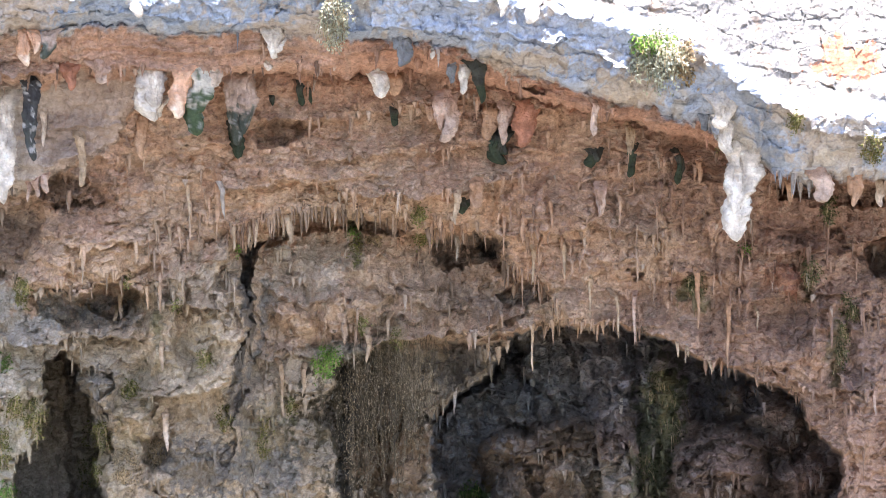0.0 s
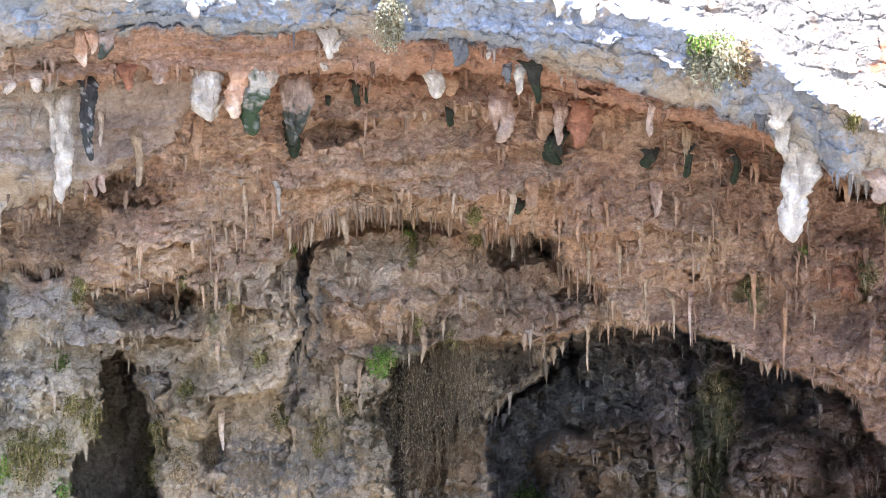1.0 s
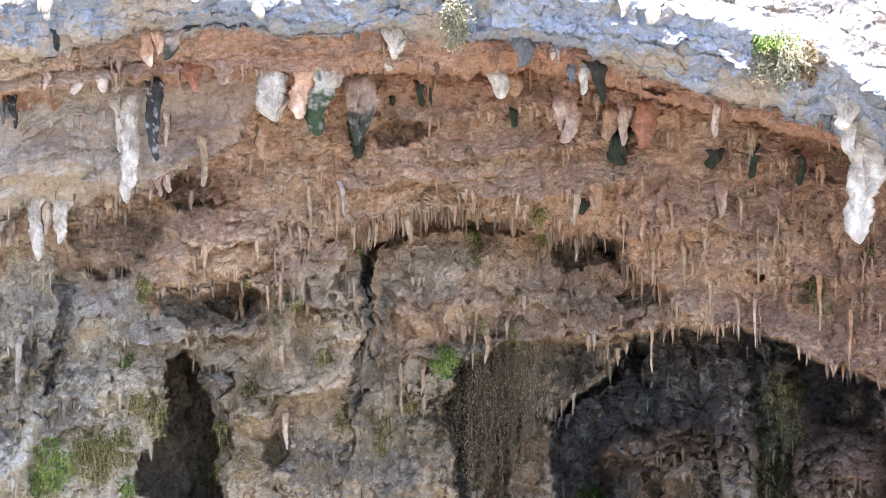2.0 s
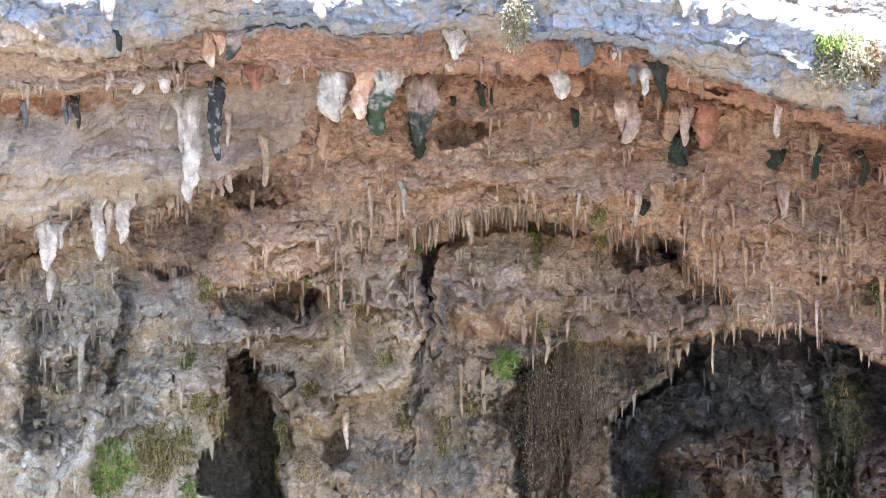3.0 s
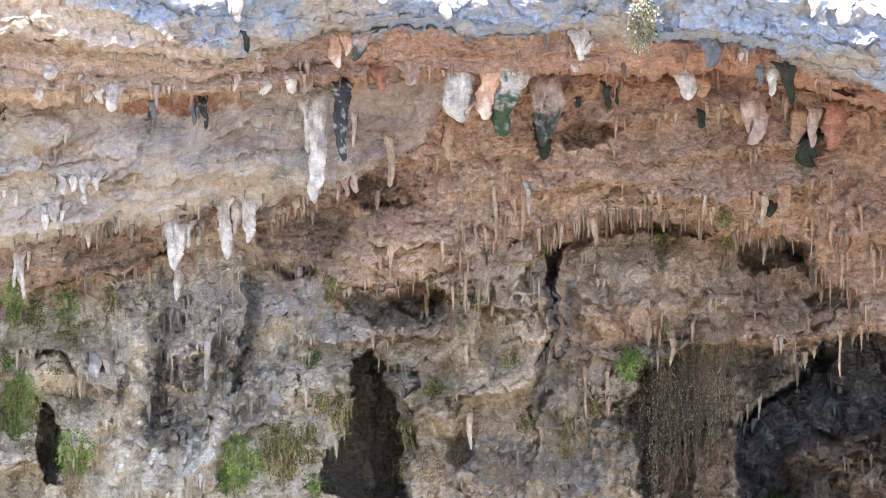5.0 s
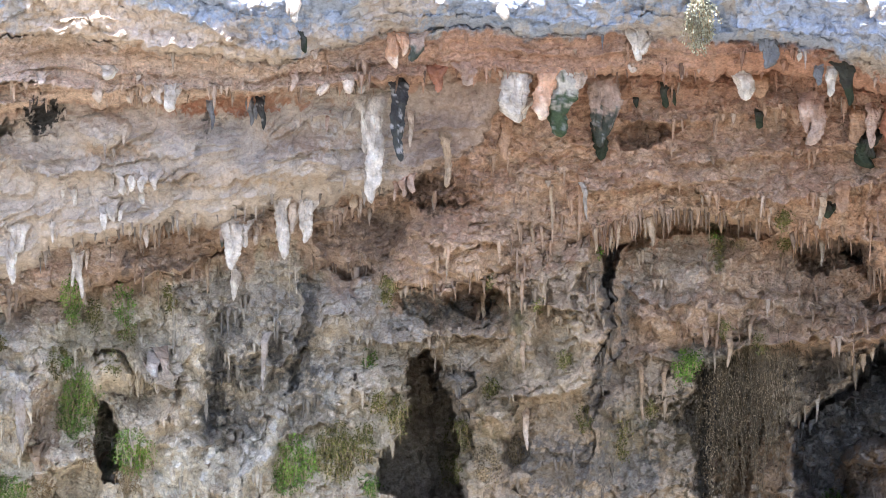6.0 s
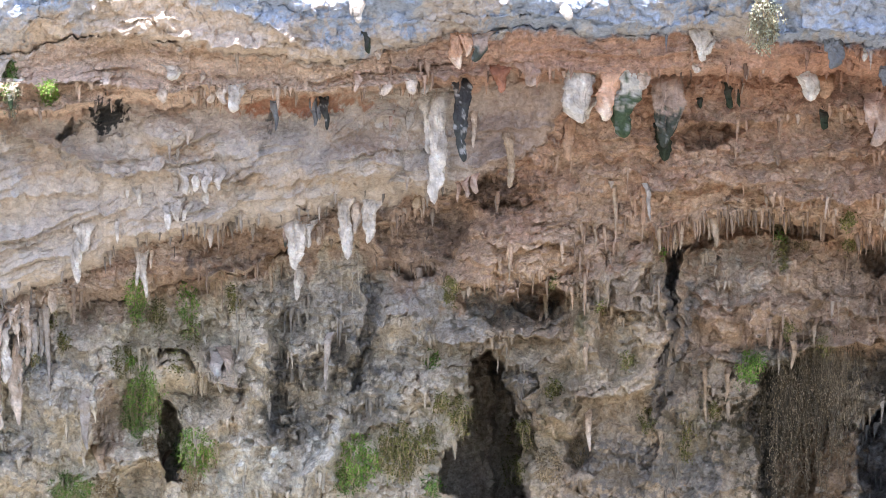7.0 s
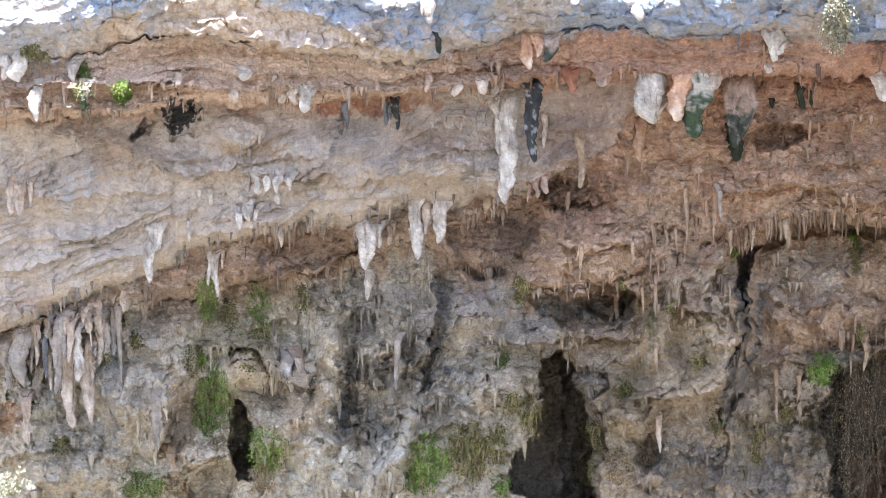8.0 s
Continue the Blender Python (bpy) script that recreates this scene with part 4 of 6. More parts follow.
# Blue shadow streaks painted onto the rim.
streak(0.3, 0.8, SHADE_BLUE, (15.95, -0.31), (16.22, -1.77), (16.65, -2.59))
streak(0.2, 0.8, SHADE_BLUE, (16.29, -0.63), (16.81, -2.42))
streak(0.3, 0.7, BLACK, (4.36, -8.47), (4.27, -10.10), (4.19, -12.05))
streak(0.25, 0.45, (0.10, 0.11, 0.12), (-9.70, -8.48), (-9.87, -10.13), (-10.20, -11.45))
# Shade painted down the upright crack of the western wall.
streak(0.2, 0.45, BLACK, (-7.24, -6.82), (-7.28, -7.79), (-7.65, -8.94))
streak(0.12, 0.8, BLACK, (-9.80, -0.71), (-9.96, -1.51), (-10.24, -2.24))
streak(0.2, 0.7, ALGA, (4.54, -4.29), (4.53, -5.41))
streak(0.25, 0.6, ALGA, (-1.04, -6.78), (-0.98, -8.23))
streak(0.3, 0.6, (0.20, 0.15, 0.07), (18.73, -7.05), (18.59, -9.04))
for q in ((-13.66, -7.56), (-12.50, -7.71), (-14.01, -9.55), (-6.75, -10.72), (-5.45, -10.69), (-15.89, -11.91), (-4.52, -9.60), (-1.69, -9.02), (-2.50, -10.77), (0.05, -8.08), (1.94, -10.70), (5.49, -7.36)):
    patch(q, 0.8, 1.0, 0.3, 0.30, 0.27, 0.15)

GREYWALL, SOOT, CREAM = (0.60, 0.55, 0.51), (0.17, 0.17, 0.18), (0.84, 0.74, 0.62)
patch((-6.59, -6.65), 2.2, 0.9, 0.7, *GREYWALL)
patch((-8.38, -6.18), 1.2, 0.7, 0.6, *GREYWALL)
patch((-10.02, -6.2), 1.3, 0.5, 0.5, 0.36, 0.32, 0.29)
patch((-4.79, -6.89), 0.8, 0.7, 0.6, *GREYWALL)
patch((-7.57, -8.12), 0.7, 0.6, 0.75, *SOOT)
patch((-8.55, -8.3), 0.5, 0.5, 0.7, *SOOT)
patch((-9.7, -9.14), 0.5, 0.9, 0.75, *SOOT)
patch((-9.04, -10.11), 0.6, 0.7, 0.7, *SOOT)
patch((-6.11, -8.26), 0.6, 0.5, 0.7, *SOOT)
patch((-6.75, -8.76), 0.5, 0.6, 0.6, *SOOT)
# Shade painted in the concave recess and the upright crack.
patch((-9.36, -7.17), 0.5, 0.5, 0.6, 0.24, 0.23, 0.23)
patch((-7.08, -6.49), 0.25, 0.8, 0.7, 0.2, 0.2, 0.21)
patch((-10.7, -11.46), 0.95, 0.65, 0.9, 0.85, 0.82, 0.77)
patch((-7.73, -9.68), 0.5, 0.35, 0.7, 0.6, 0.54, 0.48)
patch((-6.43, -8.92), 0.25, 0.6, 0.7, 0.7, 0.66, 0.6)
patch((-11.34, -8.51), 0.7, 0.5, 0.8, *CREAM)
patch((-12.84, -9.03), 0.9, 0.6, 0.6, 0.74, 0.66, 0.56)
patch((-11.19, -9.66), 0.5, 0.8, 0.6, 0.72, 0.6, 0.48)
patch((-16.28, -9.25), 1.3, 0.9, 0.7, 0.6, 0.57, 0.55)
patch((-14.69, -9.89), 0.4, 1.4, 0.7, 0.46, 0.34, 0.26)
patch((-18.25, -10.96), 1.4, 0.9, 0.5, 0.56, 0.51, 0.46)
patch((-15.67, -7.42), 0.9, 0.7, 0.6, 0.58, 0.5, 0.42)
patch((-14.49, -6.58), 0.9, 0.5, 0.5, 0.5, 0.4, 0.33)
patch((-12.32, -5.58), 1.1, 0.5, 0.6, 0.58, 0.4, 0.3)
patch((-3.47, -1.7), 1.3, 0.6, 0.7, 0.46, 0.345, 0.28)
# Shade painted in the hollows by the slab and under the boss.
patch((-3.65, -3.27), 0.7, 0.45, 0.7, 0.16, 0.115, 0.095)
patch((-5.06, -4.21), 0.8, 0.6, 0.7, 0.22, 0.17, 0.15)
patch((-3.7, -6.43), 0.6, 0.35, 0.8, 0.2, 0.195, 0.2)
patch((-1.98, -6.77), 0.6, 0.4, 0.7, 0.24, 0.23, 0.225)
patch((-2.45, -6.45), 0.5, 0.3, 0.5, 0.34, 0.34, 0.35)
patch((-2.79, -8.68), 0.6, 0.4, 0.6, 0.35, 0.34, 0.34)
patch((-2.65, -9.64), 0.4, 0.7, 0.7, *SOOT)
patch((0.18, -11.15), 1.2, 0.9, 0.7, 0.2, 0.2, 0.205)
patch((1.31, -9.39), 0.6, 0.6, 0.7, 0.26, 0.25, 0.25)
patch((2.1, -11.35), 1.0, 0.8, 0.6, 0.34, 0.325, 0.32)
patch((-0.74, -8.23), 1.6, 1.0, 0.6, 0.6, 0.5, 0.39)
patch((-2.59, -5.33), 1.6, 0.6, 0.7, 0.82, 0.58, 0.39)
patch((-0.39, -4.88), 1.2, 0.7, 0.5, 0.66, 0.49, 0.36)
patch((3.09, -5.55), 1.4, 0.8, 0.7, 0.72, 0.61, 0.51)
patch((2.44, -7.31), 1.0, 0.5, 0.6, 0.72, 0.52, 0.36)
patch((4.04, -7.82), 0.8, 0.3, 0.6, 0.52, 0.48, 0.42)
patch((5.01, -6.22), 0.8, 1.0, 0.5, 0.58, 0.43, 0.31)
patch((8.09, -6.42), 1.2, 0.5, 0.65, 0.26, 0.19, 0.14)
# Shade painted into the eastern recess, its hole and the pit below.
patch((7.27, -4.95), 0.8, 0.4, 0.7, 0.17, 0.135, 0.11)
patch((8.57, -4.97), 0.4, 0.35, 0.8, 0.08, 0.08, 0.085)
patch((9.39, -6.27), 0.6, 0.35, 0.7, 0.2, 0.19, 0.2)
patch((7.6, -7.06), 1.5, 0.3, 0.6, 0.68, 0.47, 0.32)
patch((8.25, -5.77), 1.0, 0.25, 0.5, 0.55, 0.34, 0.22)
patch((11.52, -5.16), 1.3, 1.7, 0.6, 0.76, 0.54, 0.4)
patch((9.87, -3.2), 0.9, 0.6, 0.5, 0.48, 0.32, 0.25)
patch((17.68, -4.39), 2.0, 1.0, 0.6, 0.36, 0.2, 0.145)
patch((13.82, -3.22), 0.5, 1.0, 0.6, 0.42, 0.26, 0.19)
patch((19.42, -7.72), 1.0, 1.3, 0.7, 0.4, 0.29, 0.25)
patch((17.55, -7.53), 0.8, 0.9, 0.6, 0.46, 0.33, 0.27)
patch((16.69, -5.87), 0.6, 0.4, 0.6, 0.6, 0.34, 0.22)
patch((17.23, -8.68), 1.3, 0.5, 0.6, 0.66, 0.46, 0.35)
patch((19.56, -5.9), 0.6, 0.6, 0.7, 0.2, 0.15, 0.13)
patch((18.12, -11.37), 0.9, 0.9, 0.5, 0.52, 0.36, 0.29)
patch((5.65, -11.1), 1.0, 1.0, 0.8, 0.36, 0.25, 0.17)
# Inner shelf of the side cave, its shade put into the greys.
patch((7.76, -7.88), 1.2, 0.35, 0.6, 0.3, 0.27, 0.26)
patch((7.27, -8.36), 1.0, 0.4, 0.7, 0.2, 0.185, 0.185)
patch((9.24, -9.21), 0.6, 0.4, 0.8, 0.34, 0.35, 0.38)
patch((8.42, -11.16), 0.5, 0.6, 0.6, 0.42, 0.28, 0.18)
patch((10.56, -10.71), 1.6, 0.5, 0.6, 0.33, 0.23, 0.15)
patch((15.75, -11.49), 1.6, 0.9, 0.7, 0.25, 0.18, 0.14)
patch((15.47, -9.57), 0.4, 0.4, 0.7, 0.44, 0.33, 0.24)
patch((11.54, -7.77), 1.2, 0.35, 0.6, 0.34, 0.31, 0.31)
patch((11.06, -11.38), 0.5, 0.6, 0.5, 0.48, 0.42, 0.36)
patch((-11.96, -1.52), 1.6, 0.6, 0.6, 0.76, 0.66, 0.59)
patch((-9.35, -2.15), 1.6, 0.7, 0.5, 0.72, 0.65, 0.6)
patch((-12.46, -2.16), 0.9, 0.25, 0.6, 0.74, 0.56, 0.4)
patch((-17.96, -2.84), 2.0, 0.6, 0.5, 0.6, 0.51, 0.44)
patch((-10.0, -2.96), 1.8, 0.25, 0.5, 0.76, 0.6, 0.44)
patch((-12.43, 1.38), 1.8, 0.35, 0.8, 0.82, 0.68, 0.56)
patch((-14.41, 0.74), 2.2, 0.2, 0.7, 0.6, 0.43, 0.31)
patch((-8.69, -0.71), 2.0, 0.2, 0.6, 0.62, 0.41, 0.29)
patch((-11.98, -3.86), 0.7, 0.4, 0.5, 0.52, 0.47, 0.44)
patch((-19.03, -6.47), 0.8, 0.3, 0.6, 0.66, 0.49, 0.36)
patch((-14.47, -5.52), 0.7, 0.2, 0.7, 0.62, 0.44, 0.34)
streak(0.3, 0.95, (1.0, 0.97, 0.92), (-9.84, -10.7), (-9.66, -11.11), (-9.84, -11.64))
streak(0.42, 0.95, (0.86, 0.82, 0.76), (-7.96, -9.89), (-8.19, -10.59), (-8.55, -11.09), (-9.13, -11.86))
streak(0.2, 0.9, (0.86, 0.82, 0.76), (-8.88, -10.52), (-9.13, -11.51))
streak(0.16, 0.7, (0.62, 0.58, 0.53), (-8.58, -7.49), (-8.42, -8.3), (-8.39, -9.12))
streak(0.18, 0.6, SOOT, (-12.31, -5.09), (-12.28, -5.58))
# Shade painted down the crevice beside the dome.
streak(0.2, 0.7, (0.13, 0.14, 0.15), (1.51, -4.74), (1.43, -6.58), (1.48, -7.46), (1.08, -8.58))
streak(0.16, 0.6, (0.3, 0.3, 0.31), (1.97, -5.86), (1.8, -7.47), (1.48, -8.43))
streak(0.3, 0.6, (0.12, 0.15, 0.05), (14.02, -6.33), (14.43, -6.0), (14.52, -6.66))
streak(0.25, 0.6, (0.15, 0.13, 0.06), (18.57, -7.38), (18.51, -9.04))
streak(0.2, 0.6, (0.15, 0.13, 0.06), (17.69, -5.55), (17.71, -6.54))
streak(0.5, 0.6, (0.13, 0.16, 0.06), (13.54, -8.95), (13.47, -10.61), (13.32, -12.27))
streak(0.3, 0.5, (0.13, 0.16, 0.06), (12.87, -8.94), (12.86, -10.93), (12.73, -12.25))
streak(0.3, 0.6, (0.5, 0.52, 0.56), (-15.31, 1.87), (-15.4, 1.31))
streak(0.2, 0.6, (0.62, 0.64, 0.67), (-17.88, -3.0), (-18.06, -3.99))
streak(0.25, 0.5, (0.66, 0.65, 0.65), (-17.2, -2.84), (-17.29, -3.33))
# Overall scale; the west is brightened in place of stronger light there.
TINT *= 0.72 * (1 + 0.16 * smooth(-6, -13, U))[..., None]
TINT[..., 2] *= 1 - 0.05 * (1 - K1)

# The face as one sheet.
JX, JZ = 0.05 * fbm(U * 3.1, V * 3.1, 111, 4), 0.05 * fbm(U * 3.1, V * 3.1, 113, 4)


def grid_object(name, co, tint, mat, keep=None):
    """A sheet of quads over a grid of points; keep: which of the quads belong to it."""
    nv, nu = co.shape[:2]
    me = bpy.data.meshes.new(name)
    idx = np.arange(nv * nu).reshape(nv, nu)
    quads = np.stack([idx[:-1, :-1], idx[:-1, 1:], idx[1:, 1:], idx[1:, :-1]], -1)
    quads = quads.reshape(-1, 4) if keep is None else quads[keep]
    used, quads = np.unique(quads, return_inverse=True)
    quads = quads.reshape(-1, 4)
    me.vertices.add(len(used))
    me.vertices.foreach_set("co", co.reshape(-1, 3)[used].astype(np.float32).ravel())
    me.loops.add(quads.size)
    me.loops.foreach_set("vertex_index", quads.astype(np.int32).ravel())
    me.polygons.add(len(quads))
    me.polygons.foreach_set("loop_start", np.arange(0, quads.size, 4, dtype=np.int32))
    if tint is not None:
        at = me.attributes.new("tint", "FLOAT_COLOR", "POINT")
        rgba = np.ones((len(used), 4), np.float32)
        rgba[:, :3] = tint.reshape(-1, 3)[used]
        at.data.foreach_set("color", rgba.ravel())
    me.materials.append(mat)
    me.update(calc_edges=True)
    me.shade_smooth()
    return new(name, me)


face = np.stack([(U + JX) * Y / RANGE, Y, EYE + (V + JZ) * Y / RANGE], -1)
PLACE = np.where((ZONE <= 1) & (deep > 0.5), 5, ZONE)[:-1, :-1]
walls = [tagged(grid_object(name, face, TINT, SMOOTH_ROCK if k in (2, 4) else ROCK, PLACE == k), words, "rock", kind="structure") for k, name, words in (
    (0, "cave_wall", "grey and tan dripstone wall with dark stains and painted shade"),
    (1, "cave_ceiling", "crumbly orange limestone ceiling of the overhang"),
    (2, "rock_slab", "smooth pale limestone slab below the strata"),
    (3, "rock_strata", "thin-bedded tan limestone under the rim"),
    (4, "cliff_rim", "white limestone rim, sunlit above, blue shade painted into its tint"),
    (5, "cavern_wall", "grey and brown cavern rock, its tint darkened for shade"))]


def rock_depth(u, v):
    i, j = np.clip(np.searchsorted(VS, v), 1, len(VS) - 1), np.clip(np.searchsorted(US, u), 1, len(US) - 1)
    return float(Y[i, j])


def site(u, v, y):
    return Vector((u * y / RANGE, y, EYE + v * y / RANGE))


# Hill top behind the overhang, and the valley floor out to the horizon.
top = face[-1]
back = np.linspace(0, 1, 40)[:, None]
hx = top[None, :, 0] * (1 + 1.5 * back)
hy = top[None, :, 1] + 160 * back ** 1.3
hz = top[None, :, 2] + 14 * back + 2.5 * back * fbm(hx * 0.05, hy * 0.05, 121, 4)
tagged(grid_object("hill_top", np.stack([hx, hy, hz], -1), np.full(hx.shape + (3,), 0.5) * (1, 0.9, 0.75), ROCK), "pale bare limestone hillside above the cave", "hillside", kind="structure")
ga = np.sign(np.linspace(-1, 1, 141)) * np.abs(np.linspace(-1, 1, 141)) ** 3 * 3000
gx, gy = np.meshgrid(ga, ga)
gz = -0.6 + 1.2 * fbm(gx * 0.02, gy * 0.02, 131, 4) * smooth(2, 30, np.hypot(gx, gy))
tagged(grid_object("ground", np.stack([gx, gy, gz], -1), None, GROUND), "stony sunlit valley floor with dry scrub", "ground", kind="structure")
# ---- stalactites ----
LOOKS = {  # upper tint, lower tint, where one gives way to the other, label
    "white": ((0.598, 0.540, 0.483), (0.713, 0.667, 0.609), 0.5, "chalky white stalactite hanging from the overhang"),
    "cream": ((0.552, 0.437, 0.345), (0.632, 0.540, 0.460), 0.5, "cream and pink stalactite hanging under the rock ledge"),
    "orange": ((0.644, 0.391, 0.265), (0.759, 0.598, 0.483), 0.7, "orange and white stalactite hanging under the rim"),
    "brown": ((0.460, 0.276, 0.172), (0.437, 0.287, 0.196), 0.5, "brown stalactite hanging from the cave ceiling"),
    "red": ((0.36, 0.165, 0.105), (0.38, 0.18, 0.12), 0.5, "rust-red stubby stalactite on the cave ceiling"),
    "pink": ((0.483, 0.333, 0.265), (0.529, 0.414, 0.356), 0.5, "greyish pink stalactite hanging from the cave ceiling"),
    "grey": ((0.460, 0.402, 0.345), (0.391, 0.356, 0.322), 0.5, "grey limestone stalactite hanging from the cave wall"),
    "tan": ((0.437, 0.322, 0.218), (0.437, 0.345, 0.253), 0.5, "tan dripstone stalactite hanging from the rock lip"),
    "mossy": ((0.632, 0.598, 0.529), (0.057, 0.086, 0.046), 0.42, "white stalactite with a dark green mossy tip"),
    "wet": ((0.483, 0.368, 0.310), (0.063, 0.075, 0.063), 0.62, "grey stalactite with a wet black-green tip"),
    "black": ((0.052, 0.052, 0.057), (0.057, 0.063, 0.063), 0.5, "black algae-covered stalactite with white flecks"),
    "dark": ((0.063, 0.063, 0.052), (0.034, 0.046, 0.029), 0.5, "dark green algae-covered stalactite on the ceiling"),
    "slate": ((0.230, 0.241, 0.265), (0.184, 0.196, 0.218), 0.5, "slate-grey stalactite hanging under the rim"),
}


def dripstone(length, wide, form, seed, back):
    """A stalactite hanging from the origin, its root bent back into the rock: points, quads, way down it, points a ring."""
    rs = np.random.RandomState(seed)
    seg, rings = (20, max(12, min(48, int(length / 0.04)))) if wide > 0.17 else (9, max(6, min(26, int(length / 0.07))))
    s = np.linspace(0, 1, rings)[:, None]
    a = np.linspace(0, 2 * np.pi, seg, endpoint=False)[None, :]
    if form == "cone":
        r = (1 - s) ** 0.6 * 0.85 + 0.12
    elif form == "club":
        r = (0.96 - 0.14 * s) * (1 - s ** 6) ** 0.5
    elif form == "pipe":
        r = 0.60 - 0.25 * s
    else:
        r = (1 - 0.38 * s - 0.14 * np.sin(6 * s + seed)) * (1 - s ** 7) ** 0.5
    r = (r + 0.45 * np.exp(-s * 8)) * np.where(s > 0.985, 0.45, 1.0)
    ph = rs.rand(6) * 6.28
    x, y, z = np.cos(a) + 0 * s, np.sin(a) + 0 * s, s * length + 0 * a
    k = 1.4 + 0.75 / max(wide, 0.12)
    lump_ = fbm(x * 0.9 + seed * 1.7, z * k + y * 0.9, 201, 4, 0.6) + 0.6 * fbm(y * 1.1 - seed, z * k * 0.4 + x, 207, 2)
    lobe = 1 + 0.14 * np.sin(3 * a + ph[0] + 1.5 * s) + 0.09 * np.sin(6 * a + ph[1] - 2 * s)
    rad = wide / 2 * r * lobe * np.clip(1 + (0.45 if form != "cone" else 0.28) * lump_ + 0.10 * fbm(a * 3.5 + 0 * s, z * 14, 211, 3, 0.7), 0.4, 1.7)
    bend = 0.16 * wide * np.sin(s * 3 + ph[0]) + 0.08 * wide * np.sin(s * 8 + ph[1])
    lift = 0.10 + 0.2 * wide
    root = np.clip(1 - s * (length + lift) / (lift + 0.15), 0, 1) ** 1.5 * (back + 0.15 + 0.3 * wide)
    pts = np.stack([rad * np.cos(a) + bend, 0.8 * rad * np.sin(a) + root, lift - s * (length + lift) + 0.10 * rad * np.sin(a * 2 + ph[2])], -1).reshape(-1, 3)
    i, j = np.meshgrid(np.arange(rings - 1), np.arange(seg), indexing="ij")
    n = (j + 1) % seg
    quads = np.stack([i * seg + j, (i + 1) * seg + j, (i + 1) * seg + n, i * seg + n], -1).reshape(-1, 4)
    return pts, quads.tolist() + [list(range(len(pts) - seg, len(pts)))[::-1]], np.repeat(s.ravel(), seg)


def mesh_from(name, pts, faces, tint, mat):
    me = bpy.data.meshes.new(name)
    me.from_pydata(pts.tolist(), [], faces)
    if tint is not None:
        at = me.attributes.new("tint", "FLOAT_COLOR", "POINT")
        rgba = np.ones((len(pts), 4), np.float32)
        rgba[:, :3] = tint
        at.data.foreach_set("color", rgba.ravel())
    me.materials.append(mat)
    me.polygons.foreach_set("use_smooth", [True] * len(me.polygons))
    me.update()
    return me


def drip_tint(look_, s, pts, seed):
    up, low, cut, _ = LOOKS[look_]
    n = fbm(pts[:, 0] * 4 + pts[:, 1] * 3 + seed, pts[:, 2] * 2.2, 300 + seed % 50, 4, 0.6)
    m = smooth(cut - 0.12, cut + 0.12, s + 0.35 * n)[:, None]
    c = np.array(up) * (1 - m) + np.array(low) * m
    c = c * (1 + 0.35 * n[:, None])
    if look_ in ("black", "mossy", "wet"):
        fleck = smooth(0.45, 0.6, fbm(pts[:, 0] * 7 + pts[:, 1] * 5 + seed, pts[:, 2] * 4, 350, 4, 0.7))[:, None] * (0.6 if look_ == "black" else 0.3 * m)
        c = c * (1 - fleck) + 0.55 * fleck
    return np.clip(c, 0.01, 0.85)


def stalactite(p, length, wide, look_="tan", form="cone", out=0.0):
    global count
    count += 1
    y = rock_depth(p[0], p[1] + 0.06)
    front = min(rock_depth(p[0], p[1] - k * length / 8) for k in range(9)) - 0.25 * wide
    back = y - max(min(y, front), y - 0.7)
    y -= back if out >= 0 else out
    f = y / RANGE
    pts, faces, s = dripstone(length * f, wide * f, form, count, back)
    if form == "lump" and wide > 0.25:  # smaller drips grown together with it
        rs_ = np.random.RandomState(count)
        for m in range(3):
            side = (rs_.rand() - 0.5) * 0.6 * wide
            p2, f2, s2 = dripstone(length * f * (0.25 + 0.5 * rs_.rand()), wide * f * (0.35 + 0.3 * rs_.rand()), "lump", count * 7 + m, back)
            o = len(pts)
            pts = np.concatenate([pts, p2 + np.array((side, -0.12 * wide - 0.1 * wide * rs_.rand(), 0))])
            faces, s = faces + [[q + o for q in fc] for fc in f2], np.concatenate([s, s2 * 0.6])
    tint = drip_tint(look_, s, pts, count)
    ob = new("stalactite", mesh_from("stalactite", pts, faces, tint, CALCITE))
    ob.matrix_basis = Matrix.Translation(site(p[0], p[1], y)) @ pose(0, 0, 0, 0, 0, count * 57 % 40 - 20)
    return tagged(ob, LOOKS[look_][3], "stalactite", "stalactites of the cave front")


count = 0
# Under the rim, from the west.
stalactite((-19.34, 0.67), 0.85, 0.55, "white", "lump")
stalactite((-18.85, -0.23), 1.1, 0.3, "white", "lump")
stalactite((-17.74, 0.42), 0.6, 0.3, "white", "lump")
stalactite((-19.84, 0.58), 0.7, 0.3, "white", "lump")
stalactite((-17.42, -0.23), 0.75, 0.25, "mossy", "cone")
stalactite((-14.72, -0.07), 0.2, 0.3, "cream", "lump")
stalactite((-12.74, 0.17), 0.3, 0.45, "white", "club")
stalactite((-13.07, -0.36), 0.42, 0.28, "cream", "lump")
stalactite((-11.88, 0.09), 0.25, 0.22, "cream", "lump")
stalactite((-11.33, -0.39), 0.42, 0.38, "cream", "lump")
stalactite((-10.97, -0.42), 0.62, 0.42, "white", "lump")
stalactite((-11.63, -0.47), 0.3, 0.25, "cream", "lump")
stalactite((-12.15, -0.58), 0.2, 0.2, "cream", "lump")
stalactite((-7.11, 1.13), 0.5, 0.2, "dark", "club")
stalactite((-6.89, 0.70), 0.25, 0.24, "cream", "lump")
stalactite((-7.45, 0.09), 0.55, 0.25, "pink", "cone")
stalactite((-6.63, -0.19), 0.38, 0.32, "cream", "club")
stalactite((-5.86, -0.07), 0.45, 0.3, "cream", "lump")
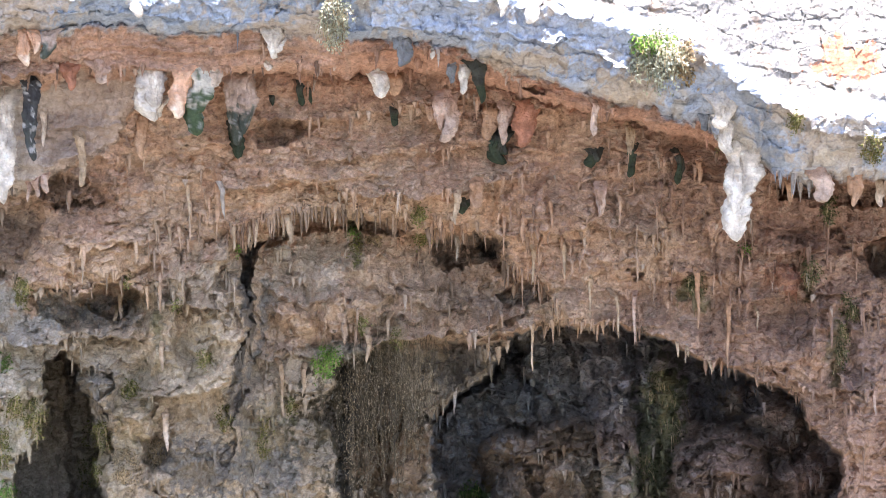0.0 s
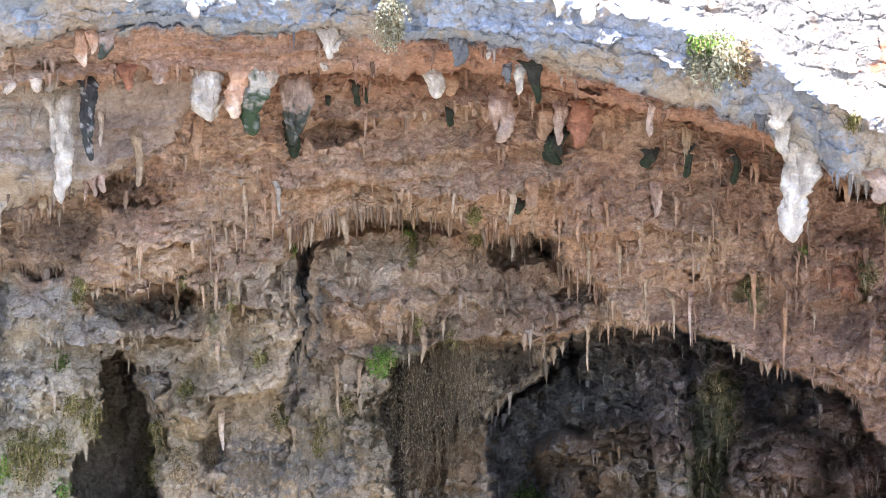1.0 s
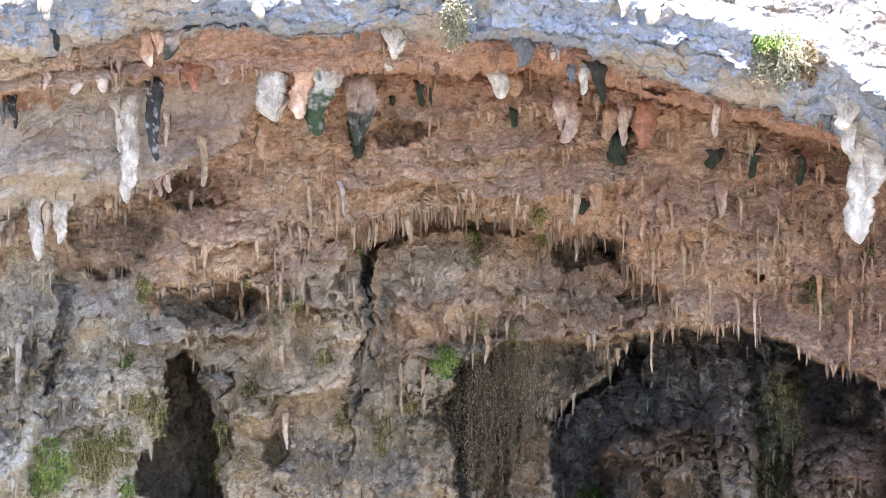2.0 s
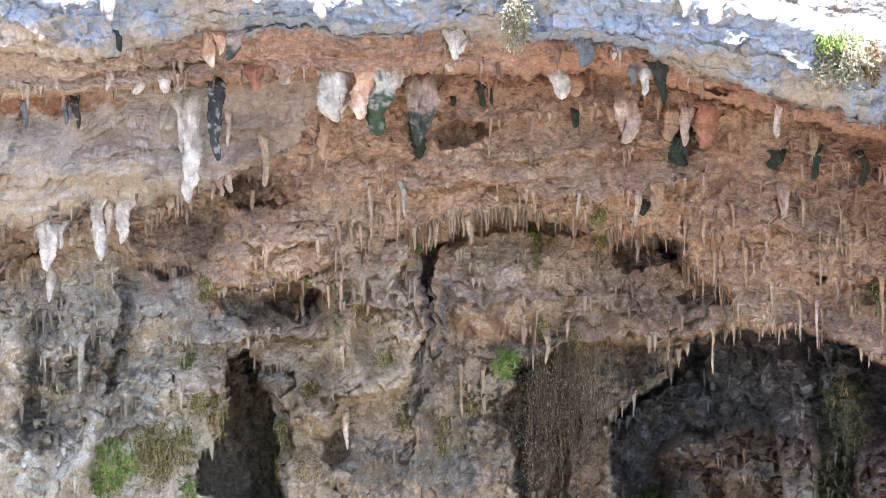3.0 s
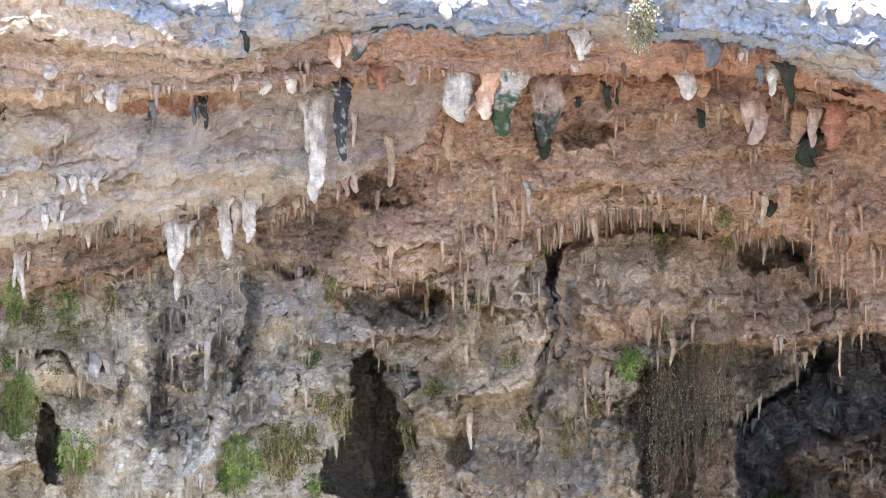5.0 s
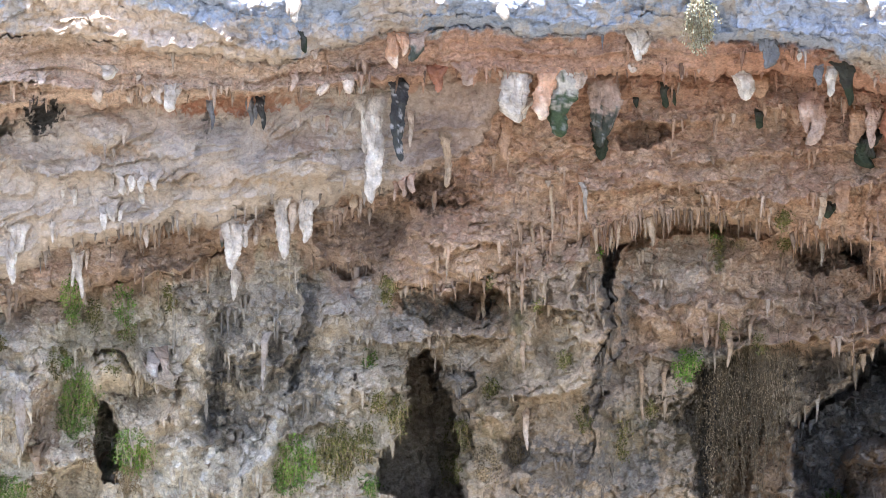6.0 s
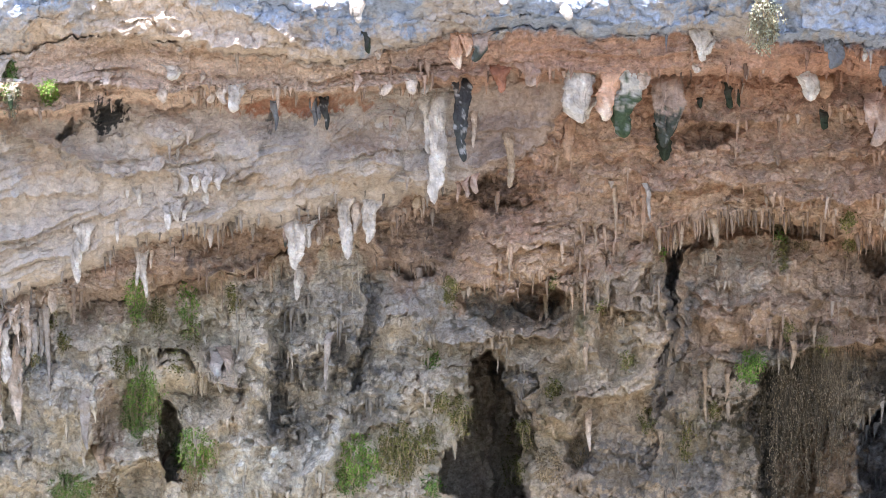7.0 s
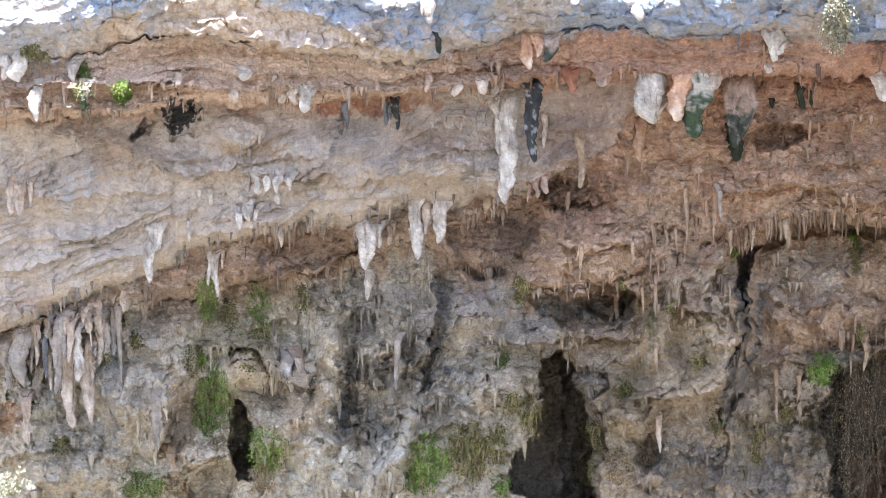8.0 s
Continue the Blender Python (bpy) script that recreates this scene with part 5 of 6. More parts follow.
stalactite((-5.51, -0.22), 0.3, 0.25, "grey", "lump")
stalactite((-4.59, 1.14), 0.95, 0.36, "orange", "lump", 0.1)
stalactite((-4.33, 1.14), 0.6, 0.3, "orange", "lump", 0.1)
stalactite((-4.01, 1.04), 0.65, 0.42, "wet", "club", 0.1)
stalactite((-4.45, -0.22), 2.2, 0.42, "black", "lump", 0.4)
stalactite((-4.16, -1.02), 1.0, 0.2, "cream", "cone", 0.45)
stalactite((-5.44, -0.70), 1.5, 0.32, "white", "lump", 0.3)
stalactite((-5.15, -0.62), 3.0, 0.5, "white", "lump", 0.35)
stalactite((-5.06, -0.86), 0.9, 0.14, "black", "cone", 0.6)
stalactite((-5.34, -2.61), 0.95, 0.2, "white", "lump", 0.5)
stalactite((-8.69, -0.67), 0.75, 0.26, "slate", "cone", 0.1)
stalactite((-8.32, -0.67), 0.85, 0.26, "black", "cone", 0.1)
stalactite((-8.50, -0.74), 0.5, 0.2, "slate", "cone", 0.1)
stalactite((-9.80, -0.74), 0.8, 0.2, "slate", "cone")
stalactite((-5.95, -0.94), 0.6, 0.26, "grey", "lump", 0.1)
stalactite((-6.52, -1.10), 0.5, 0.14, "pink", "cone")
stalactite((-3.32, 0.20), 0.68, 0.42, "red", "lump")
stalactite((-2.58, 0.20), 0.5, 0.46, "pink", "lump")
stalactite((-3.13, -1.70), 1.45, 0.26, "tan", "lump")
stalactite((-1.42, -1.16), 1.25, 0.30, "brown", "lump", 0.1)
stalactite((-1.12, -0.01), 1.32, 0.70, "white", "lump", 0.35)
stalactite((-0.93, -0.77), 0.45, 0.35, "white", "lump", 0.5)
stalactite((-0.39, 0.02), 1.28, 0.50, "orange", "club", 0.3)
stalactite((0.13, 0.02), 1.75, 0.62, "mossy", "club", 0.4)
stalactite((0.60, 0.02), 0.42, 0.34, "cream", "lump", 0.3)
stalactite((1.10, -0.11), 1.9, 0.46, "wet", "lump", 0.2)
stalactite((1.38, -0.11), 1.6, 0.56, "wet", "lump", 0.3)
stalactite((1.18, -1.40), 0.98, 0.38, "dark", "club", 0.5)
stalactite((2.23, 1.25), 0.85, 0.42, "white", "lump", 0.1)
stalactite((2.34, 0.88), 0.3, 0.4, "white", "lump", 0.1)
stalactite((2.11, 0.30), 0.22, 0.22, "cream", "club")
stalactite((3.04, -0.33), 0.58, 0.24, "dark", "lump")
stalactite((3.26, -0.38), 0.48, 0.16, "dark", "lump")
stalactite((2.17, -0.61), 0.3, 0.18, "dark", "lump")
stalactite((5.22, 0.02), 0.72, 0.48, "white", "club", 0.1)
stalactite((5.70, -0.01), 0.62, 0.42, "brown", "club", 0.1)
stalactite((5.62, -0.97), 0.52, 0.26, "dark", "lump")
stalactite((6.29, -0.94), 0.25, 0.2, "brown", "lump")
stalactite((5.83, 0.94), 0.75, 0.42, "slate", "lump", 0.1)
stalactite((6.73, 0.69), 0.3, 0.16, "white", "lump")
stalactite((7.21, 0.21), 0.5, 0.26, "slate", "lump")
stalactite((7.63, 0.21), 0.8, 0.34, "white", "lump", 0.2)
stalactite((8.05, 0.21), 1.05, 0.45, "dark", "cone", 0.15)
stalactite((7.11, -0.70), 1.25, 0.62, "pink", "lump", 0.1)
stalactite((6.66, -0.86), 0.5, 0.26, "brown", "lump")
stalactite((8.37, -0.91), 1.0, 0.42, "brown", "lump")
stalactite((8.76, -0.88), 1.15, 0.34, "pink", "lump", 0.1)
stalactite((9.30, -0.91), 1.2, 0.58, "red", "club", 0.1)
stalactite((8.68, -1.74), 0.85, 0.62, "dark", "lump", 0.25)
stalactite((11.37, -0.79), 1.0, 0.24, "pink", "lump")
stalactite((11.34, -2.27), 0.42, 0.42, "dark", "lump")
stalactite((12.39, -1.46), 0.9, 0.26, "tan", "lump")
stalactite((12.44, -2.05), 0.92, 0.25, "dark", "club", 0.1)
stalactite((13.83, -2.28), 0.9, 0.24, "dark", "club")
stalactite((14.60, -1.20), 0.45, 0.32, "slate", "lump")
stalactite((15.09, -0.79), 0.8, 0.62, "white", "lump", 0.1)
stalactite((15.26, -1.36), 1.0, 0.42, "white", "lump", 0.2)
stalactite((15.67, -1.90), 2.95, 0.85, "white", "lump", -0.55)
stalactite((18.08, -2.95), 0.78, 0.55, "pink", "club", 0.1)
stalactite((19.04, -3.06), 0.8, 0.34, "brown", "lump")
stalactite((17.16, -3.11), 0.7, 0.26, "brown", "cone")
stalactite((19.86, -3.13), 0.75, 0.3, "cream", "lump")
stalactite((8.00, -3.03), 0.85, 0.42, "brown", "lump")
stalactite((7.63, -3.59), 0.4, 0.32, "dark", "lump")
stalactite((7.40, -3.34), 0.95, 0.22, "tan", "cone")
stalactite((11.54, -3.21), 0.9, 0.32, "pink", "lump")
stalactite((14.48, -2.49), 0.7, 0.2, "brown", "cone")
stalactite((0.65, -2.74), 1.45, 0.20, "brown", "lump")
stalactite((0.81, -3.14), 0.9, 0.16, "grey", "cone")
stalactite((-0.14, -3.06), 1.3, 0.12, "tan", "cone")
stalactite((-1.47, 1.89), 0.35, 0.3, "white", "lump")
stalactite((9.50, 1.90), 0.5, 0.4, "white", "club")
stalactite((8.72, 2.09), 0.5, 0.3, "white", "lump")
stalactite((-7.45, 2.08), 0.6, 0.4, "white", "lump")
# Along the lower edge of the pale slab.
for q, ln, wd in (((-12.66, -2.85), 0.45, 0.22), ((-12.36, -2.84), 0.55, 0.24), ((-12.10, -2.81), 0.5, 0.24), ((-11.80, -2.78), 0.55, 0.22), ((-11.48, -2.81), 0.45, 0.24), ((-13.76, -3.18), 0.55, 0.22), ((-14.09, -3.18), 0.3, 0.15), ((-11.77, -3.21), 0.45, 0.2), ((-12.88, -3.87), 0.55, 0.2), ((-12.63, -3.66), 0.5, 0.3), ((-14.38, -4.09), 0.7, 0.14), ((-12.44, -3.75), 0.4, 0.2)):
    stalactite(q, ln, wd, "white", "lump", 0.05)
stalactite((-15.38, -4.22), 0.85, 0.42, "white", "lump", 0.1)
stalactite((-15.60, -4.71), 1.25, 0.30, "white", "lump", 0.15)
stalactite((-19.65, -3.02), 1.0, 0.26, "cream", "lump", 0.05)
stalactite((-19.40, -3.10), 0.95, 0.28, "cream", "lump", 0.1)
stalactite((-19.06, -3.01), 0.7, 0.18, "cream", "lump", 0.05)
stalactite((-13.81, -5.02), 1.0, 0.24, "white", "cone")
stalactite((-13.59, -5.07), 1.28, 0.28, "white", "cone", 0.05)
stalactite((-13.39, -4.93), 0.6, 0.16, "cream", "cone")
stalactite((-11.73, -4.35), 0.55, 0.2, "cream", "cone")
stalactite((-9.22, -4.22), 1.3, 0.42, "white", "lump", 0.1)
stalactite((-9.16, -5.46), 0.95, 0.24, "white", "lump", 0.3)
stalactite((-9.49, -4.28), 0.6, 0.2, "wet", "cone")
stalactite((-8.83, -4.24), 0.65, 0.26, "white", "lump")
stalactite((-8.57, -4.21), 0.6, 0.2, "cream", "lump")
stalactite((-9.96, -5.39), 0.8, 0.15, "tan", "cone")
stalactite((-7.76, -3.56), 1.65, 0.42, "white", "lump", 0.1)
stalactite((-7.14, -3.55), 1.2, 0.40, "white", "lump", 0.1)
stalactite((-7.48, -3.59), 0.9, 0.3, "cream", "lump")
stalactite((-4.35, -2.93), 0.5, 0.22, "pink", "lump")
stalactite((-4.59, -3.01), 0.55, 0.18, "pink", "cone")
stalactite((-4.09, -2.77), 0.55, 0.22, "pink", "lump")
stalactite((-5.79, -3.42), 0.35, 0.25, "tan", "lump")
# Draperies on the western wall.
stalactite((-19.39, -7.48), 1.6, 0.5, "grey", "lump", 0.25)
stalactite((-19.01, -7.22), 1.2, 0.22, "cream", "cone", 0.3)
stalactite((-19.81, -7.65), 1.5, 0.35, "grey", "lump", 0.25)
stalactite((-18.36, -7.38), 1.9, 0.32, "grey", "lump", 0.3)
stalactite((-18.00, -7.62), 2.65, 0.38, "cream", "lump", 0.4)
stalactite((-17.77, -7.29), 1.6, 0.34, "white", "lump", 0.3)
stalactite((-17.35, -7.61), 2.5, 0.34, "cream", "lump", 0.4)
stalactite((-16.92, -7.11), 1.1, 0.3, "white", "lump", 0.3)
stalactite((-16.46, -6.61), 2.4, 0.2, "grey", "cone", 0.2)
stalactite((-16.67, -6.69), 1.3, 0.2, "grey", "cone", 0.2)
stalactite((-18.74, -7.63), 1.2, 0.2, "slate", "cone", 0.2)
stalactite((-19.31, -9.31), 1.5, 0.3, "cream", "lump", 0.4)
stalactite((-15.35, -9.24), 1.55, 0.4, "grey", "cone", 0.3)
stalactite((-11.51, -8.18), 0.9, 0.4, "white", "cone", 0.3)
stalactite((-11.18, -8.02), 1.0, 0.3, "cream", "cone", 0.3)
stalactite((-13.16, -11.02), 0.9, 0.14, "tan", "cone", 0.2)
stalactite((-14.95, -10.89), 0.75, 0.3, "tan", "lump", 0.2)
stalactite((-8.38, -7.48), 1.5, 0.2, "grey", "cone", 0.2)
rs = np.random.RandomState(31)
for k in range(34):  # the curtain of the north-western corner
    u = -20.0 + 3.7 * rs.rand()
    v = float(SLAB(u)) - 0.1 - 1.3 * rs.rand() ** 1.5
    stalactite((u, v), 0.35 + 1.1 * rs.rand() ** 1.5, 0.12 + 0.16 * rs.rand(), ("grey", "cream", "cream", "white")[rs.randint(4)], ("cone", "lump")[rs.randint(2)], 0.1 + 0.2 * rs.rand())
# Single drips on the wall and round the cavern mouth.
stalactite((-2.10, -6.05), 1.2, 0.2, "tan", "pipe", 0.3)
stalactite((-2.20, -6.69), 0.6, 0.16, "tan", "pipe", 0.3)
stalactite((-0.83, -9.51), 1.12, 0.2, "cream", "cone", 0.2)
stalactite((-0.97, -7.59), 0.8, 0.18, "tan", "cone", 0.2)
stalactite((2.41, -8.12), 1.6, 0.18, "tan", "pipe", 0.3)
stalactite((3.01, -8.29), 0.85, 0.16, "tan", "cone", 0.2)
stalactite((4.85, -7.35), 0.85, 0.2, "tan", "cone", 0.1)
stalactite((5.46, -6.87), 0.7, 0.14, "tan", "cone", 0.1)
stalactite((7.36, -9.01), 0.75, 0.13, "grey", "cone", -0.1)
stalactite((9.61, -7.12), 1.4, 0.14, "tan", "pipe", 0.0)
stalactite((11.28, -5.81), 1.4, 0.11, "tan", "cone", 0.1)
stalactite((12.09, -6.30), 1.3, 0.17, "tan", "pipe", 0.1)
stalactite((12.59, -6.31), 1.5, 0.13, "pink", "cone", 0.1)
stalactite((14.44, -5.68), 1.7, 0.15, "brown", "lump", 0.1)
stalactite((15.36, -6.67), 1.9, 0.14, "brown", "cone", 0.1)
stalactite((16.20, -6.77), 0.7, 0.1, "tan", "cone", 0.1)
stalactite((14.84, -8.25), 0.45, 0.16, "tan", "cone")
stalactite((13.86, -7.71), 0.5, 0.12, "tan", "cone")
stalactite((14.16, -7.84), 0.35, 0.12, "tan", "cone")
stalactite((19.79, -9.23), 0.8, 0.14, "pink", "cone", 0.1)
stalactite((12.21, -9.26), 1.3, 0.12, "grey", "cone", -0.5)
stalactite((1.07, -4.26), 0.72, 0.16, "tan", "cone", 0.05)
stalactite((1.51, -4.23), 0.65, 0.14, "tan", "cone", 0.05)
stalactite((1.70, -4.13), 0.75, 0.18, "tan", "cone", 0.05)
stalactite((2.65, -3.95), 0.85, 0.2, "tan", "lump", 0.1)
stalactite((2.46, -3.98), 0.6, 0.14, "tan", "cone", 0.05)
stalactite((7.40, -4.63), 0.7, 0.16, "grey", "cone", 0.1)
stalactite((9.63, -4.98), 1.0, 0.14, "tan", "cone", 0.1)
stalactite((10.53, -4.82), 1.1, 0.14, "tan", "cone", 0.1)
stalactite((9.30, -4.00), 0.7, 0.2, "brown", "cone", 0.1)
stalactite((10.12, -3.52), 0.9, 0.15, "brown", "cone", 0.1)
stalactite((-3.13, -4.85), 1.0, 0.1, "tan", "cone", 0.1)
stalactite((-0.70, -4.24), 0.6, 0.12, "tan", "cone", 0.1)

# Fringes of small drips under every lip of the rock, too many to count.
rs = np.random.RandomState(7)
low = np.roll(Y, 6, axis=0)  # the rock about 0.2 m further down
lip = np.where((np.abs(U) < 21.5) & (V < 2.2) & (V > -12.8), low - Y, 0)
lip[(ZONE == 4) | (lip > 0.9)] *= 0.12
lip = np.clip(lip - 0.16, 0, 0.5)
chance = lip.ravel() * (np.where(ZONE == 2, 0.25, 1.0) * smooth(-0.1, 0.5, fbm(U * 0.8, V * 0.8, 181, 3)) + 1e-6).ravel()
picks = rs.choice(chance.size, 1300, replace=False, p=chance / chance.sum())
small = {0: [[], [], [], 0], 1: [[], [], [], 0]}
for n_, k in enumerate(picks):
    i, j = divmod(int(k), len(US))
    y = Y[i, j] - 0.02
    f = y / RANGE
    single = n_ < 290
    ln, wd = f * (0.10 + 0.45 * rs.rand() ** 2.5 + 0.10 * single), f * (0.06 + 0.10 * rs.rand() + 0.02 * single)
    seg, rings = 6, 5
    s = np.linspace(0, 1, rings)[:, None]
    a = np.linspace(0, 2 * np.pi, seg, endpoint=False)[None, :] + rs.rand()
    r = wd / 2 * ((1 - s) ** 0.7 + 0.10) * (1 + 0.2 * np.sin(a * 2 + s * 5)) * (0.7 + 0.6 * rs.rand(rings, 1))
    pts = np.stack([r * np.cos(a) + 0.03 * rs.randn() * s, r * np.sin(a) + 0 * s, 0.06 - s * (ln + 0.06) + 0 * a], -1).reshape(-1, 3)
    quads = [(p_ * seg + q, (p_ + 1) * seg + q, (p_ + 1) * seg + (q + 1) % seg, p_ * seg + (q + 1) % seg) for p_ in range(rings - 1) for q in range(seg)]
    tone = np.clip(TINT[i, j] * (0.5 + 0.55 * rs.rand()), 0.01, 0.8)
    if rs.rand() < 0.1:
        tone = tone * 0.6 + 0.4 * np.array((0.55, 0.5, 0.44))
    zone_ = int(ZONE[i, j])
    if single:
        ob = new("drip", mesh_from("drip", pts, quads, np.repeat(tone[None], len(pts), 0), CALCITE))
        ob.location = site(US[j], VS[i], y)
        ob.parent = walls[zone_]
        continue
    store = small[min(zone_, 1)]
    o = store[3]
    store[0].append(pts + np.array(site(US[j], VS[i], y)))
    store[1] += [tuple(o + q for q in fc) for fc in quads]
    store[2].append(np.repeat(tone[None], len(pts), 0))
    store[3] += len(pts)
# Long thin drips strung down the eastern ceiling and the western boss.
for lo, hi, many in (((8.58, -6.91), (15.97, -2.26), 65), ((-1.51, -6.46), (1.20, -3.14), 32), ((15.59, -11.98), (19.86, -3.42), 30), ((4.04, -7.82), (8.90, -4.64), 18), ((-12.00, -7.86), (-7.40, -4.88), 30)):
    for n_ in range(many):
        u, v = lo[0] + (hi[0] - lo[0]) * rs.rand(), lo[1] + (hi[1] - lo[1]) * rs.rand()
        i, j = np.searchsorted(VS, v), np.searchsorted(US, u)
        if deep[i, j] > 0.1:
            continue
        y = min(Y[i, j], Y[i - 8, j], Y[i - 16, j]) - 0.03
        ln, wd = 0.2 + 0.9 * rs.rand() ** 1.8, 0.035 + 0.07 * rs.rand()
        s = np.linspace(0, 1, 8)[:, None]
        a = np.linspace(0, 2 * np.pi, 6, endpoint=False)[None, :] + rs.rand()
        r = wd / 2 * ((1 - s) ** 0.6 + 0.12) * (0.6 + 0.8 * rs.rand(8, 1))
        pts = np.stack([r * np.cos(a) + 0.03 * rs.randn() * s, r * np.sin(a) + 0.3 * np.clip(1 - 7 * s, 0, 1), 0.06 - s * (ln + 0.06) + 0 * a], -1).reshape(-1, 3)
        store = small[min(int(ZONE[i, j]), 1)]
        o = store[3]
        store[0].append(pts + np.array(site(u, v, y)))
        store[1] += [(o + p_ * 6 + q, o + p_ * 6 + 6 + q, o + p_ * 6 + 6 + (q + 1) % 6, o + p_ * 6 + (q + 1) % 6) for p_ in range(7) for q in range(6)]
        store[2].append(np.repeat(np.clip(TINT[i, j] * (0.55 + 0.5 * rs.rand()), 0.01, 0.8)[None], len(pts), 0))
        store[3] += len(pts)
# Close-set drips along the main lips.
ARCH = line((8.99, -7.41), (9.56, -7.19), (10.71, -7.23), (11.87, -7.09), (13.03, -7.43), (13.86, -7.72), (14.87, -8.35), (15.80, -8.58), (17.16, -9.21), (17.94, -10.40))
for edge, lo, hi, many, longest in ((CEILING, 0.85, 5.99, 95, 0.42), (CEILING, 6.63, 9.85, 40, 0.5), (SLAB, -19.56, -4.21, 40, 0.25), (ARCH, 9.04, 17.58, 34, 0.32), (STRATA, -19.90, 7.27, 55, 0.2), (CEILING, -7.08, -2.00, 20, 0.3)):
    for n_ in range(many):
        u = lo + (hi - lo) * rs.rand()
        v = float(edge(u)) + 0.05 + 0.12 * rs.randn()
        i, j = np.searchsorted(VS, v + 0.14), np.searchsorted(US, u)
        y = Y[i, j] + 0.02
        ln, wd = 0.08 + longest * rs.rand() ** 1.7, 0.035 + 0.065 * rs.rand()
        s = np.linspace(0, 1, 7)[:, None]
        a = np.linspace(0, 2 * np.pi, 7, endpoint=False)[None, :] + rs.rand()
        r = wd / 2 * ((1 - s) ** 0.6 + 0.12) * (0.7 + 0.6 * rs.rand(7, 1))
        pts = np.stack([r * np.cos(a) + 0.03 * rs.randn() * s, r * np.sin(a) + 0 * s, 0.16 - s * (ln + 0.16) + 0 * a], -1).reshape(-1, 3)
        store = small[1]
        o = store[3]
        store[0].append(pts + np.array(site(u, v, y)))
        store[1] += [(o + p_ * 7 + q, o + p_ * 7 + 7 + q, o + p_ * 7 + 7 + (q + 1) % 7, o + p_ * 7 + (q + 1) % 7) for p_ in range(6) for q in range(7)]
        store[2].append(np.repeat(np.clip(TINT[i, j] * (0.3 + 0.4 * rs.rand()), 0.01, 0.8)[None], len(pts), 0))
        store[3] += len(pts)
for key, words in ((1, "fringe of short brown drips under the ceiling lips"), (0, "fringe of short grey drips on the back wall")):
    a, b_, c, _ = small[key]
    tagged(new("small_stalactites", mesh_from("small_stalactites", np.concatenate(a), b_, np.concatenate(c), CALCITE)), words, "dripstone", kind="stuff")


# ---- plants ----
def part(name, pts, faces, mat, parent, label=""):
    ob = new(name, mesh_from(name, pts, faces, None, mat))
    ob.parent = parent
    return tagged(ob, label, kind="stuff")


WORDS = {"green": "green fern clump hanging on the damp rock wall", "bright": "bright green fern clump on the rock wall", "moss": "olive moss and grass cushion on the rock wall",
         "dry": "brown-green half dry grass tuft hanging on the rock", "pale": "pale grey-green shrub hanging from the rock rim", "vine": "dark hanging moss beard on the reddish wall"}


def plant(p, w, h, kind="green", n=420, out=0.22, leaf=0.07):
    """A clump rooted in the rock: stems that arch out and hang, each with leaflets."""
    global count
    count += 1
    rs_ = np.random.RandomState(count)
    y0 = rock_depth(*p)
    base = site(p[0], p[1], y0)
    root = new("hanging_plant")
    root.matrix_basis = Matrix.Translation(base)
    tagged(root, WORDS[kind], "plant", "plants on the cave wall")
    lp, lf, sp, sf = [], [], [], []
    n = int(2.2 * n)
    stems = max(10, n // 14)
    for k in range(stems):
        ang, rad = rs_.rand() * 6.283, math.sqrt(rs_.rand())
        u, v = p[0] + 0.5 * w * rad * math.cos(ang), p[1] + 0.5 * h * rad * math.sin(ang) + 0.12 * h
        c = np.array(site(u, v, rock_depth(u, v))) - np.array(base)
        ln = (0.18 + 0.22 * rs_.rand()) * (0.5 + min(1.3, 0.6 * h))
        side, reach = rs_.randn() * 0.25, out * (0.4 + 0.9 * rs_.rand()) * (1.2 - rad)
        ts = np.linspace(0, 1, 5)
        path = c + np.stack([side * ln * ts, -reach * np.sqrt(ts) - 0.01, ln * (0.35 * ts - 1.15 * ts ** 2)], -1)
        o = len(sp)
        for q in path:
            sp += [q + (-0.006, 0, 0), q + (0.006, 0, 0)]
        sf += [(o + 2 * m, o + 2 * m + 1, o + 2 * m + 3, o + 2 * m + 2) for m in range(4)]
        for m in range(max(2, n // stems)):
            t = rs_.rand()
            q = np.array([np.interp(t, ts, path[:, d]) for d in range(3)]) + rs_.randn(3) * (0.05, 0.03, 0.05)
            d = rs_.randn(3) * (0.8, 0.6, 0.5) + (0, -0.3, -0.5)
            d = d / np.linalg.norm(d) * leaf * (0.5 + rs_.rand())
            e = np.cross(d, rs_.randn(3))
            e = e / (np.linalg.norm(e) + 1e-6) * leaf * 0.28
            o = len(lp)
            lp += [q, q + 0.5 * d + e, q + d, q + 0.5 * d - e]
            lf.append((o, o + 1, o + 2, o + 3))
    part("foliage", np.array(lp), lf, LEAF[kind], root)
    part("stem", np.array(sp), sf, LEAF["dry"], root, "thin brown arching stem tangle")
    return root


# On the sunlit rim.
plant((13.13, 0.42), 1.5, 1.5, "pale", 900, 1.1, 0.1)
plant((12.96, 0.90), 1.3, 0.5, "bright", 300, 0.9, 0.09)
plant((13.95, 0.34), 0.5, 1.1, "dry", 200, 0.3, 0.12)
plant((3.95, 1.44), 0.7, 1.5, "pale", 700, 0.3, 0.08)
plant((17.23, -1.36), 0.3, 0.5, "moss", 140)
plant((19.50, -2.14), 0.6, 0.7, "moss", 300)
plant((15.17, -1.85), 0.3, 0.5, "moss", 100)
plant((15.81, -5.03), 0.3, 0.25, "bright", 60)
plant((18.28, -3.91), 0.5, 0.9, "vine", 260)
plant((-18.91, 0.71), 0.9, 0.35, "moss", 200)
